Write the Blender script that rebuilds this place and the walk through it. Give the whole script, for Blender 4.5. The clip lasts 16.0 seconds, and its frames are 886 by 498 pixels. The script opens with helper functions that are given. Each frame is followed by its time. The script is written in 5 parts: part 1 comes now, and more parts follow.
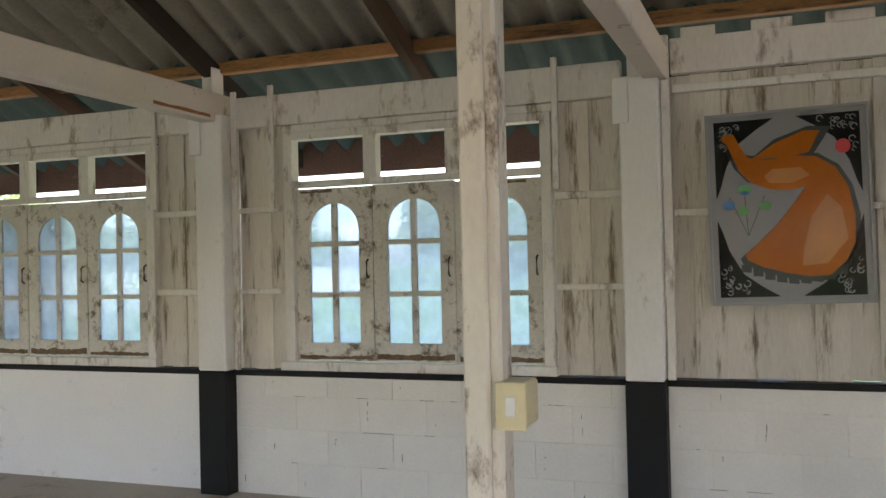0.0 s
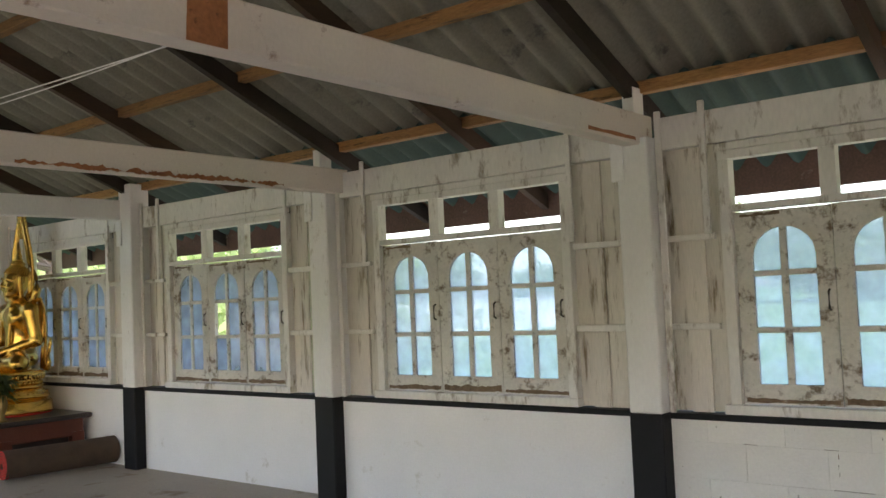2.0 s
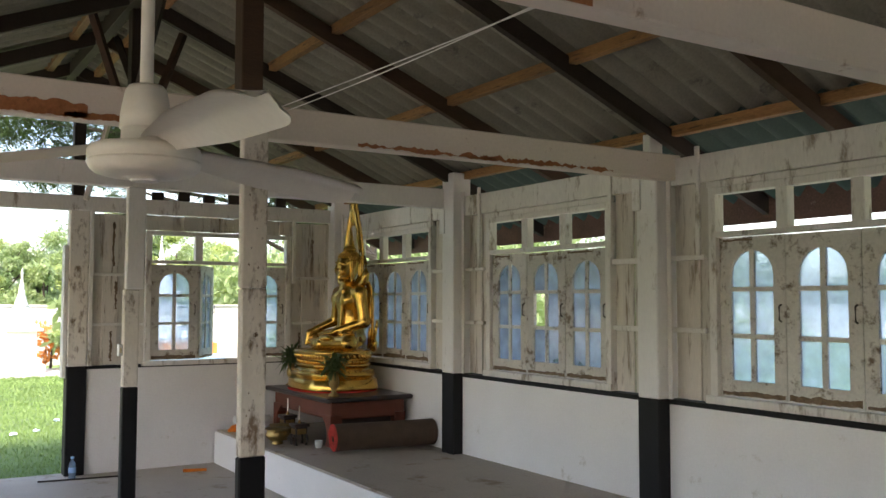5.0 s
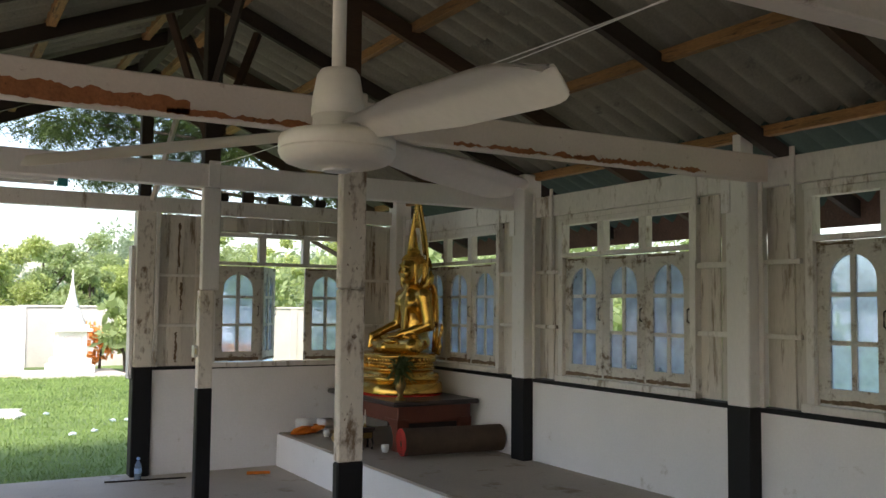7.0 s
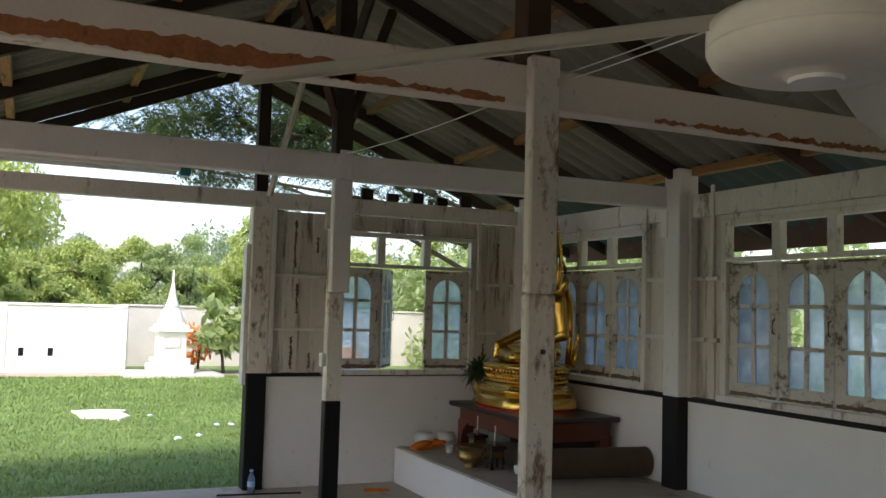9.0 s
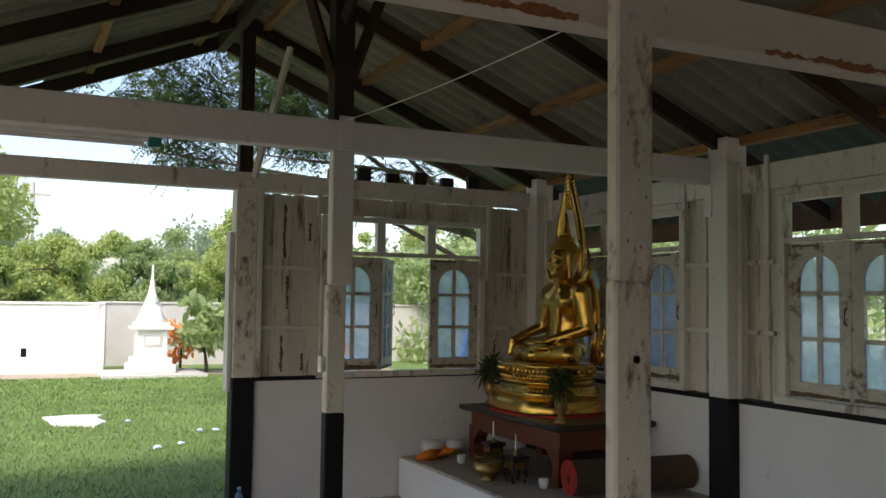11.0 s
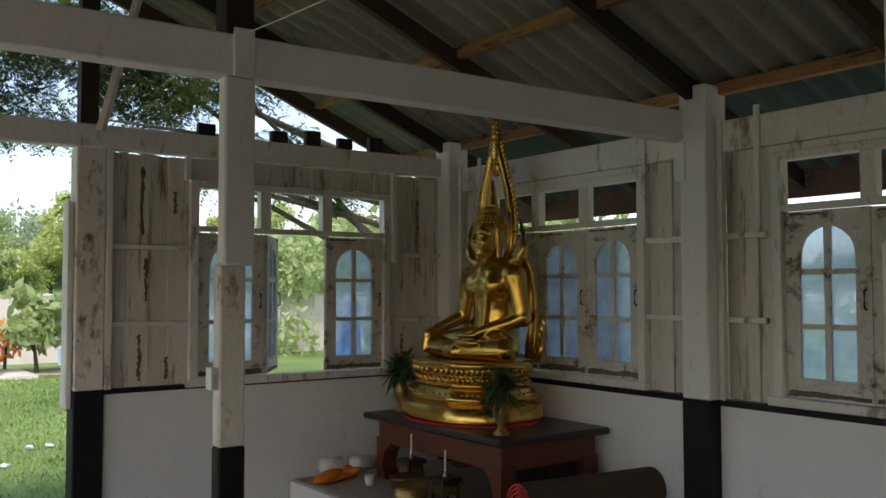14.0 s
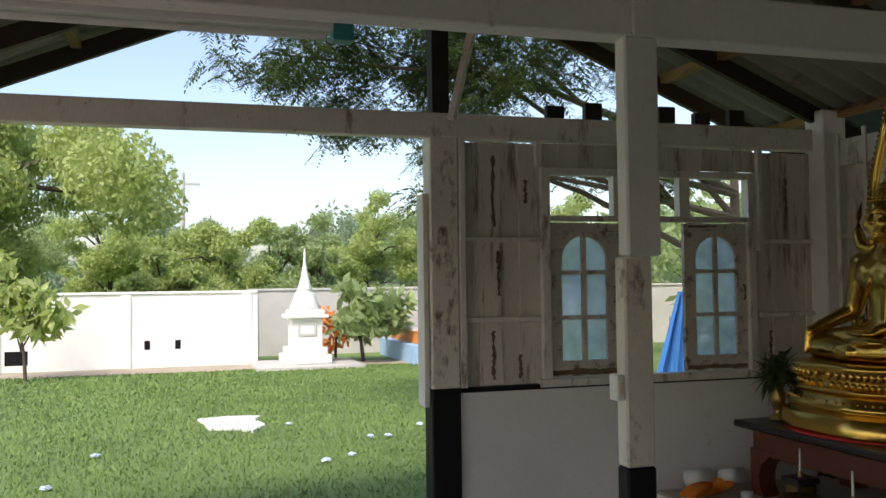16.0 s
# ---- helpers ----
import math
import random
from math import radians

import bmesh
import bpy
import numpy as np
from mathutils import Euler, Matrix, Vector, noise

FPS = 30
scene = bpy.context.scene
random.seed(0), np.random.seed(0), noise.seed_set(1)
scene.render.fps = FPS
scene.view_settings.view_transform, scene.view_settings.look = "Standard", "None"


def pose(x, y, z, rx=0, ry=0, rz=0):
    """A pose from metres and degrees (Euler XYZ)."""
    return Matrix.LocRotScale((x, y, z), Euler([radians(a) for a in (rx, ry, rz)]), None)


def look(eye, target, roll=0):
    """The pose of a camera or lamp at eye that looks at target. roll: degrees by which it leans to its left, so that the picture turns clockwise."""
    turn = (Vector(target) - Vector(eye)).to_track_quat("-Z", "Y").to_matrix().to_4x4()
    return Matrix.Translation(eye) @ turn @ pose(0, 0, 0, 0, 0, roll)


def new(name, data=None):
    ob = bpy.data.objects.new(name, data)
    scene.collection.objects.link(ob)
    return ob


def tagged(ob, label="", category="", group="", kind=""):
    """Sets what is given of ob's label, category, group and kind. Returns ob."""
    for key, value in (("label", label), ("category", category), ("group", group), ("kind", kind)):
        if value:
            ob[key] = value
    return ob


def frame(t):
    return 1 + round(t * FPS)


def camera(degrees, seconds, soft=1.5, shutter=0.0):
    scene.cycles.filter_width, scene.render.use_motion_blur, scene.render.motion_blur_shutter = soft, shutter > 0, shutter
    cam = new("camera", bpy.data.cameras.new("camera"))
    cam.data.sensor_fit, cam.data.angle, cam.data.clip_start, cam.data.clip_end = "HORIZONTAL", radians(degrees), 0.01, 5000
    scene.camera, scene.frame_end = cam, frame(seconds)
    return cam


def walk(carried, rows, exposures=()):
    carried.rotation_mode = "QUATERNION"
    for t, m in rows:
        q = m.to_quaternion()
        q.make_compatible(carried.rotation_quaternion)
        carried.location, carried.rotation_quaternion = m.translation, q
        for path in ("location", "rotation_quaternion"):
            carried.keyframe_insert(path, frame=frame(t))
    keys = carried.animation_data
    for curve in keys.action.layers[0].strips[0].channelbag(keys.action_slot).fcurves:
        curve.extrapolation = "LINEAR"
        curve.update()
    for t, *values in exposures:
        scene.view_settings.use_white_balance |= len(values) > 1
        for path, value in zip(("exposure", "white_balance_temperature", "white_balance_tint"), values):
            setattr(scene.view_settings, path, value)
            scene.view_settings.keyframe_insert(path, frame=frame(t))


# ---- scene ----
cam = camera(52.4, 16.0)
PATH = [
    (0, (0.011, -0.125, 1.655), (-0.693, 1.746, 1.687), -1.3),
    (0.3, (-0.112, -0.086, 1.644), (-0.904, 1.75, 1.688), -1.5),
    (0.5, (-0.23, -0.062, 1.663), (-1.119, 1.729, 1.711), -1.8),
    (1, (-0.432, 0.002, 1.688), (-1.507, 1.687, 1.762), -2.0),
    (1.5, (-0.647, -0.044, 1.697), (-1.842, 1.558, 1.782), -1.9),
    (2, (-0.849, -0.14, 1.72), (-2.107, 1.41, 1.831), -2.5),
    (2.5, (-0.974, -0.2, 1.708), (-2.293, 1.299, 1.824), -2.3),
    (3, (-1.031, -0.158, 1.703), (-2.415, 1.281, 1.822), -1.7),
    (3.5, (-1.084, -0.076, 1.704), (-2.56, 1.269, 1.827), -0.9),
    (4, (-1.12, -0.043, 1.701), (-2.687, 1.193, 1.819), -0.3),
    (4.5, (-1.148, -0.032, 1.697), (-2.798, 1.094, 1.815), -0.0),
    (5, (-1.206, -0.067, 1.7), (-2.898, 0.992, 1.817), 0.1),
    (7.5, (-1.66, -0.298, 1.686), (-3.404, 0.672, 1.819), 0.9),
    (8, (-1.894, -0.243, 1.682), (-3.663, 0.679, 1.823), 1.5),
    (8.5, (-2.085, -0.251, 1.676), (-3.883, 0.613, 1.814), 2.2),
    (9, (-2.342, -0.347, 1.694), (-4.156, 0.484, 1.828), 1.6),
    (9.2, (-2.415, -0.376, 1.697), (-4.232, 0.451, 1.828), 1.1),
    (11.3, (-3.424, -0.112, 1.697), (-5.214, 0.773, 1.807), 0.6),
    (11.5, (-3.514, -0.097, 1.693), (-5.273, 0.85, 1.797), 0.6),
    (12, (-3.764, -0.015, 1.691), (-5.479, 1.01, 1.783), 0.4),
    (12.5, (-4.031, 0.052, 1.692), (-5.739, 1.087, 1.787), 0.4),
    (13, (-4.267, 0.067, 1.689), (-5.975, 1.104, 1.783), 0.4),
    (13.5, (-4.509, 0.048, 1.709), (-6.192, 1.124, 1.804), -0.0),
    (14, (-4.717, 0.129, 1.69), (-6.346, 1.285, 1.78), -0.1),
    (14.5, (-4.889, 0.241, 1.7), (-6.537, 1.371, 1.794), -0.1),
    (15, (-5.039, 0.237, 1.691), (-6.781, 1.217, 1.766), 0.2),
    (15.5, (-5.223, 0.11, 1.694), (-7.06, 0.897, 1.764), 0.4),
    (16, (-5.384, -0.022, 1.707), (-7.294, 0.564, 1.781), -0.7),
]
EXPOSURES = [(0.0, 2.5, 6950, 16), (3.5, 2.5, 6950, 16), (5.0, 2.15, 6950, 16), (7.5, 1.55, 6950, 15), (9.0, 1.3, 6900, 14), (11.5, 1.05, 6900, 14), (14.5, 1.15, 6850, 15), (16.0, 0.9, 6850, 14)]
walk(cam, [(t, look(eye, target, roll)) for t, eye, target, roll in PATH], EXPOSURES)

# ---- light: a bright hazy sky and a soft sun ----
world = bpy.data.worlds.new("sky")
scene.world = world
world.use_nodes = True
wn = world.node_tree
sky = wn.nodes.new("ShaderNodeTexSky")
sky.sky_type = "NISHITA"
sky.sun_disc = False
sky.sun_elevation = radians(48)
sky.sun_rotation = radians(132)
sky.air_density, sky.dust_density, sky.ozone_density = 1.0, 2.2, 1.0
wn.links.new(sky.outputs[0], wn.nodes["Background"].inputs[0])
wn.nodes["Background"].inputs[1].default_value = 0.15
sun_data = bpy.data.lights.new("sun", "SUN")
sun_data.energy, sun_data.angle, sun_data.color = 1.5, radians(12), (1.0, 0.95, 0.88)
sun = new("sun", sun_data)
sun.matrix_world = look((6, -16, 26), (-12, 0, 0))


# ---- materials ----
def mat(name, color, rough=0.7, metal=0.0, var=0.15, scale=6.0, bump=0.1, stain=None, amount=0.5, grain=60.0, stretch=(1, 1, 1), rand=0.0, spec=0.5):
    """A surface with broad mottling, fine grain, optional stains and a fine relief."""
    m = bpy.data.materials.new(name)
    m.use_nodes = True
    n, l = m.node_tree.nodes, m.node_tree.links
    p = n["Principled BSDF"]
    p.inputs["Roughness"].default_value, p.inputs["Metallic"].default_value = rough, metal
    p.inputs["Specular IOR Level"].default_value = spec
    tc, mp = n.new("ShaderNodeTexCoord"), n.new("ShaderNodeMapping")
    mp.inputs["Scale"].default_value = stretch
    l.new(tc.outputs["Object"], mp.inputs[0])
    big, fine = n.new("ShaderNodeTexNoise"), n.new("ShaderNodeTexNoise")
    big.inputs["Scale"].default_value, big.inputs["Detail"].default_value = scale, 6
    fine.inputs["Scale"].default_value, fine.inputs["Detail"].default_value = grain, 4
    l.new(mp.outputs[0], big.inputs[0]), l.new(mp.outputs[0], fine.inputs[0])
    add = n.new("ShaderNodeMath")
    add.operation = "ADD"
    l.new(big.outputs[0], add.inputs[0]), l.new(fine.outputs[0], add.inputs[1])
    ramp = n.new("ShaderNodeMapRange")
    ramp.inputs["From Min"].default_value, ramp.inputs["From Max"].default_value = 0.6, 1.4
    ramp.inputs["To Min"].default_value, ramp.inputs["To Max"].default_value = 1 - var, 1 + var
    l.new(add.outputs[0], ramp.inputs[0])
    fac = ramp.outputs[0]
    if rand:
        info, rr, mul = n.new("ShaderNodeObjectInfo"), n.new("ShaderNodeMapRange"), n.new("ShaderNodeMath")
        rr.inputs["To Min"].default_value, rr.inputs["To Max"].default_value = 1 - rand, 1 + rand
        mul.operation = "MULTIPLY"
        l.new(info.outputs["Random"], rr.inputs[0]), l.new(rr.outputs[0], mul.inputs[0]), l.new(fac, mul.inputs[1])
        fac = mul.outputs[0]
    col = n.new("ShaderNodeVectorMath")
    col.operation = "SCALE"
    col.inputs[0].default_value = color
    l.new(fac, col.inputs["Scale"])
    out = col.outputs[0]
    if stain:
        sn, sr, mix = n.new("ShaderNodeTexNoise"), n.new("ShaderNodeMapRange"), n.new("ShaderNodeMix")
        sn.inputs["Scale"].default_value, sn.inputs["Detail"].default_value, sn.inputs["Roughness"].default_value = scale * 1.7, 8, 0.7
        l.new(mp.outputs[0], sn.inputs[0])
        sr.inputs["From Min"].default_value, sr.inputs["From Max"].default_value = 0.72 - 0.25 * amount, 0.8 - 0.2 * amount
        l.new(sn.outputs[0], sr.inputs[0])
        mix.data_type = "RGBA"
        l.new(sr.outputs[0], mix.inputs["Factor"])
        l.new(out, mix.inputs[6])
        mix.inputs[7].default_value = (*stain, 1)
        out = mix.outputs[2]
    l.new(out, p.inputs["Base Color"])
    if bump:
        b = n.new("ShaderNodeBump")
        b.inputs["Strength"].default_value, b.inputs["Distance"].default_value = bump, 0.01
        l.new(add.outputs[0], b.inputs["Height"]), l.new(b.outputs[0], p.inputs["Normal"])
    return m


PLASTER = mat("plaster", (0.80, 0.78, 0.76), 0.85, var=0.05, scale=2.5, bump=0.12, stain=(0.6, 0.56, 0.5), amount=0.4)
BLOCK = mat("painted_block", (0.76, 0.73, 0.68), 0.85, var=0.06, scale=4, bump=0.3, stain=(0.5, 0.43, 0.34), amount=0.22, rand=0.03)
MORTAR = mat("mortar", (0.72, 0.69, 0.64), 0.9, var=0.1, bump=0.3, stain=(0.3, 0.26, 0.2), amount=0.35)
BLACK = mat("black_paint", (0.009, 0.009, 0.01), 0.6, var=0.2, bump=0.1, stain=(0.06, 0.056, 0.05), amount=0.2, spec=0.25)
COLUMN = mat("white_column_paint", (0.78, 0.76, 0.73), 0.7, var=0.06, scale=5, bump=0.12, stain=(0.45, 0.4, 0.33), amount=0.4, stretch=(1, 1, 0.4))
PAINT = mat("old_white_paint", (0.74, 0.71, 0.66), 0.7, var=0.1, scale=5, bump=0.15, stain=(0.3, 0.24, 0.18), amount=0.66, stretch=(1, 1, 0.35))
BEAM = mat("cream_beam_paint", (0.76, 0.68, 0.60), 0.65, var=0.06, scale=4, bump=0.12, stain=(0.34, 0.22, 0.15), amount=0.42)
BOARD = mat("weathered_board", (0.66, 0.61, 0.54), 0.8, var=0.12, scale=4, bump=0.25, stain=(0.22, 0.16, 0.10), amount=0.72, stretch=(2.2, 2.2, 0.28), rand=0.09)
SASH = mat("peeling_sash_paint", (0.62, 0.59, 0.53), 0.75, var=0.14, scale=6, bump=0.25, stain=(0.16, 0.11, 0.07), amount=0.75, rand=0.05)
ROT = mat("rotten_wood", (0.17, 0.115, 0.07), 0.9, var=0.4, scale=14, bump=0.6, stain=(0.5, 0.46, 0.38), amount=0.5)
POST = mat("stained_post_paint", (0.74, 0.69, 0.61), 0.7, var=0.08, scale=6, bump=0.15, stain=(0.2, 0.14, 0.09), amount=0.78, stretch=(1, 1, 0.5))
RUST = mat("bare_red_wood", (0.38, 0.15, 0.06), 0.8, var=0.3, scale=14, bump=0.4, stain=(0.12, 0.05, 0.025), amount=0.5)
DARKWOOD = mat("dark_rafter_wood", (0.028, 0.018, 0.012), 0.75, var=0.3, scale=5, bump=0.3)
RAFTER = mat("brown_rafter_wood", (0.06, 0.032, 0.017), 0.75, var=0.3, scale=5, bump=0.3, stretch=(3, 0.4, 3))
PURLIN = mat("honey_purlin_wood", (0.3, 0.16, 0.06), 0.7, var=0.4, scale=5, bump=0.25, stretch=(0.4, 3, 3), stain=(0.05, 0.03, 0.018), amount=0.75, rand=0.45)
SHEET = mat("fibre_cement_sheet", (0.25, 0.245, 0.195), 0.85, var=0.2, scale=2.0, bump=0.15, stain=(0.1, 0.09, 0.08), amount=0.5)
BLUESHEET = mat("green_grey_sheet", (0.06, 0.095, 0.078), 0.8, var=0.15, scale=3, bump=0.1)
FASCIA = mat("fascia_board", (0.13, 0.065, 0.048), 0.8, var=0.4, scale=5, bump=0.3, stain=(0.3, 0.22, 0.19), amount=0.4)
CONCRETE = mat("concrete_floor", (0.46, 0.40, 0.33), 0.7, var=0.14, scale=1.6, bump=0.15, stain=(0.27, 0.2, 0.13), amount=0.6)
GOLD = mat("gilt", (0.68, 0.42, 0.10), 0.22, 1.0, var=0.12, scale=10, bump=0.06, stain=(0.45, 0.24, 0.05), amount=0.3)
BRASS = mat("old_brass", (0.36, 0.25, 0.1), 0.38, 1.0, var=0.25, scale=14, bump=0.1)
LACQUER = mat("red_lacquer", (0.13, 0.033, 0.016), 0.45, var=0.2, scale=6, bump=0.1, stain=(0.1, 0.03, 0.02), amount=0.35)
DARKTOP = mat("dark_table_top", (0.03, 0.02, 0.018), 0.35, var=0.3, scale=6, bump=0.1)
CARPET = mat("brown_carpet", (0.085, 0.055, 0.035), 0.95, var=0.3, scale=9, bump=0.6, grain=180)
REDCARPET = mat("red_carpet_backing", (0.62, 0.045, 0.035), 0.95, var=0.25, scale=9, bump=0.5, grain=180)
CLOTH = mat("orange_robe_cloth", (0.75, 0.2, 0.015), 0.85, var=0.2, scale=8, bump=0.3)
WHITE = mat("white_plastic", (0.75, 0.75, 0.73), 0.4, var=0.05, bump=0.03)
CREAM = mat("cream_plastic", (0.68, 0.6, 0.38), 0.45, var=0.06, bump=0.04, stain=(0.4, 0.3, 0.15), amount=0.2)
FANPAINT = mat("fan_enamel", (0.76, 0.73, 0.65), 0.35, var=0.06, scale=5, bump=0.03, stain=(0.5, 0.33, 0.14), amount=0.14)
CANDLE = mat("candle_wax", (0.8, 0.76, 0.68), 0.5, var=0.04, bump=0.03)
GRASS = mat("lawn_ground", (0.135, 0.215, 0.06), 0.9, var=0.35, scale=0.6, bump=0.5, stain=(0.2, 0.19, 0.08), amount=0.25)
BLADE = mat("grass_blade", (0.175, 0.275, 0.075), 0.7, var=0.3, scale=1.0, bump=0)
DIRT = mat("dry_earth", (0.42, 0.35, 0.27), 0.95, var=0.2, scale=2, bump=0.4)
STONE = mat("whitewashed_masonry", (0.86, 0.85, 0.82), 0.85, var=0.05, scale=3, bump=0.15, stain=(0.5, 0.48, 0.44), amount=0.15)
GREYWALL = mat("grey_masonry", (0.55, 0.54, 0.51), 0.9, var=0.15, scale=1.5, bump=0.2, stain=(0.25, 0.24, 0.22), amount=0.35)
BARK = mat("bark", (0.09, 0.068, 0.05), 0.9, var=0.3, scale=8, bump=0.6)
BLUECLOTH = mat("blue_tarpaulin", (0.05, 0.2, 0.55), 0.5, var=0.15, bump=0.1)
ORANGE = mat("orange_paint", (0.75, 0.27, 0.06), 0.7, var=0.12, bump=0.1)
PALEBLUE = mat("pale_blue_paint", (0.34, 0.52, 0.75), 0.7, var=0.1, bump=0.1)
TEAL = mat("teal_plastic", (0.02, 0.2, 0.22), 0.4, var=0.1, bump=0)
PLASTICBAG = mat("litter_plastic", (0.6, 0.72, 0.85), 0.4, var=0.1, bump=0.1)
GREYPAPER = mat("grey_paper", (0.3, 0.3, 0.32), 0.45, var=0.05, bump=0.02)
INK = mat("black_print", (0.008, 0.008, 0.01), 0.5, var=0.1, bump=0, spec=0.15)
DOVE = mat("orange_print", (0.5, 0.135, 0.003), 0.35, var=0.14, scale=12, bump=0, spec=0.15)
DOVEDARK = mat("dark_grey_print", (0.035, 0.042, 0.042), 0.4, var=0.3, scale=20, bump=0)
PEACH = mat("peach_print", (0.6, 0.24, 0.05), 0.35, var=0.14, scale=12, bump=0)
REDPRINT = mat("red_print", (0.6, 0.04, 0.05), 0.4, var=0.2, scale=20, bump=0)
GREENPRINT = mat("green_print", (0.12, 0.38, 0.14), 0.4, var=0.3, scale=20, bump=0)
BLUEPRINT = mat("blue_print", (0.08, 0.24, 0.55), 0.4, var=0.3, scale=20, bump=0)
PALEPRINT = mat("pale_print", (0.5, 0.58, 0.55), 0.4, var=0.15, scale=10, bump=0)


def foliage(name, color, dark):
    m = mat(name, color, 0.6, var=0.35, scale=1.2, bump=0, stain=dark, amount=0.5)
    n, l = m.node_tree.nodes, m.node_tree.links
    t, mix = n.new("ShaderNodeBsdfTranslucent"), n.new("ShaderNodeMixShader")
    t.inputs[0].default_value = (color[0] * 1.6, color[1] * 1.6, color[2], 1)
    mix.inputs[0].default_value = 0.35
    l.new(n["Principled BSDF"].outputs[0], mix.inputs[1]), l.new(t.outputs[0], mix.inputs[2])
    l.new(mix.outputs[0], n["Material Output"].inputs[0])
    return m


LEAF_LIGHT = foliage("yellow_green_leaves", (0.36, 0.43, 0.17), (0.24, 0.30, 0.11))
LEAF_MID = foliage("green_leaves", (0.29, 0.37, 0.18), (0.18, 0.25, 0.11))
LEAF_DARK = foliage("dark_leaves", (0.055, 0.088, 0.03), (0.028, 0.042, 0.015))
# Greyer, bluer green: the haze of distance is mixed into this leaf colour.
LEAF_FAR = foliage("hazed_far_leaves", (0.22, 0.29, 0.2), (0.15, 0.21, 0.16))


def glass(name, tint, clear, cloud, ior=1.45):
    """Thin window glass with a dusty bluish film: part clear, part scattering."""
    m = bpy.data.materials.new(name)
    m.use_nodes = True
    n, l = m.node_tree.nodes, m.node_tree.links
    n.remove(n["Principled BSDF"])
    tr, sc, gl = n.new("ShaderNodeBsdfTransparent"), n.new("ShaderNodeBsdfTranslucent"), n.new("ShaderNodeBsdfGlossy")
    tr.inputs[0].default_value, sc.inputs[0].default_value = (*clear, 1), (*tint, 1)
    gl.inputs["Roughness"].default_value = 0.08
    tc, no, mr = n.new("ShaderNodeTexCoord"), n.new("ShaderNodeTexNoise"), n.new("ShaderNodeMapRange")
    no.inputs["Scale"].default_value, no.inputs["Detail"].default_value = 7, 6
    l.new(tc.outputs["Object"], no.inputs[0]), l.new(no.outputs[0], mr.inputs[0])
    mr.inputs["From Min"].default_value, mr.inputs["From Max"].default_value = 0.3, 0.7
    mr.inputs["To Min"].default_value, mr.inputs["To Max"].default_value = cloud - 0.15, cloud + 0.15
    a, b, fr = n.new("ShaderNodeMixShader"), n.new("ShaderNodeMixShader"), n.new("ShaderNodeFresnel")
    fr.inputs["IOR"].default_value = ior
    l.new(mr.outputs[0], a.inputs[0]), l.new(tr.outputs[0], a.inputs[1]), l.new(sc.outputs[0], a.inputs[2])
    l.new(fr.outputs[0], b.inputs[0]), l.new(a.outputs[0], b.inputs[1]), l.new(gl.outputs[0], b.inputs[2])
    l.new(b.outputs[0], n["Material Output"].inputs[0])
    return m


GLASS = glass("dusty_blue_glass", (0.78, 0.87, 1.0), (0.73, 0.83, 0.95), 0.40)
CLEARGLASS = glass("clear_picture_glass", (0.9, 0.9, 0.9), (0.98, 0.98, 0.98), -0.13, 1.13)
BOTTLE = glass("clear_bottle_plastic", (0.6, 0.75, 0.9), (0.75, 0.85, 0.95), 0.35)


# ---- mesh helpers ----
def box(bm, x0, x1, y0, y1, z0, z1, bevel=0.0):
    m = Matrix.LocRotScale(((x0 + x1) / 2, (y0 + y1) / 2, (z0 + z1) / 2), None, (abs(x1 - x0), abs(y1 - y0), abs(z1 - z0)))
    vs = bmesh.ops.create_cube(bm, size=1, matrix=m)["verts"]
    if bevel:
        es = {e for v in vs for e in v.link_edges}
        bmesh.ops.bevel(bm, geom=list(es), offset=bevel, segments=1, affect="EDGES")
    return bm


def bx(*a, bevel=0.004):
    return box(bmesh.new(), *a, bevel=bevel)


def link(name, bm, material):
    me = bpy.data.meshes.new(name)
    bm.to_mesh(me)
    bm.free()
    me.materials.append(material)
    return new(name, me)


def part(name, bm, material, parent, label=""):
    ob = link(name, bm, material)
    ob.parent = parent
    if label:
        ob["label"] = label
    return ob


def thing(name, label, category, at=(0, 0, 0), group="", kind=""):
    ob = new(name)
    ob.location = at
    ob.empty_display_size = 0.1
    return tagged(ob, label, category, group, kind)


def smooth(ob):
    for p in ob.data.polygons:
        p.use_smooth = True
    return ob


def lathe(bm, profile, c=(0, 0, 0), seg=24, sx=1.0, sy=1.0):
    """Rings of (radius, height) round an upright axis."""
    rings = []
    for r, z in profile:
        rings.append([bm.verts.new((c[0] + sx * r * math.cos(2 * math.pi * i / seg), c[1] + sy * r * math.sin(2 * math.pi * i / seg), c[2] + z)) for i in range(seg)])
    for a, b in zip(rings, rings[1:]):
        for i in range(seg):
            bm.faces.new((a[i], a[(i + 1) % seg], b[(i + 1) % seg], b[i]))
    bm.faces.new(rings[0][::-1]), bm.faces.new(rings[-1])
    return bm


def ball(bm, c, r, rot=(0, 0, 0), seg=20):
    m = Matrix.LocRotScale(c, Euler([radians(a) for a in rot]), r if isinstance(r, tuple) else (r, r, r))
    bmesh.ops.create_uvsphere(bm, u_segments=seg, v_segments=max(6, seg // 2), radius=1, matrix=m)
    return bm


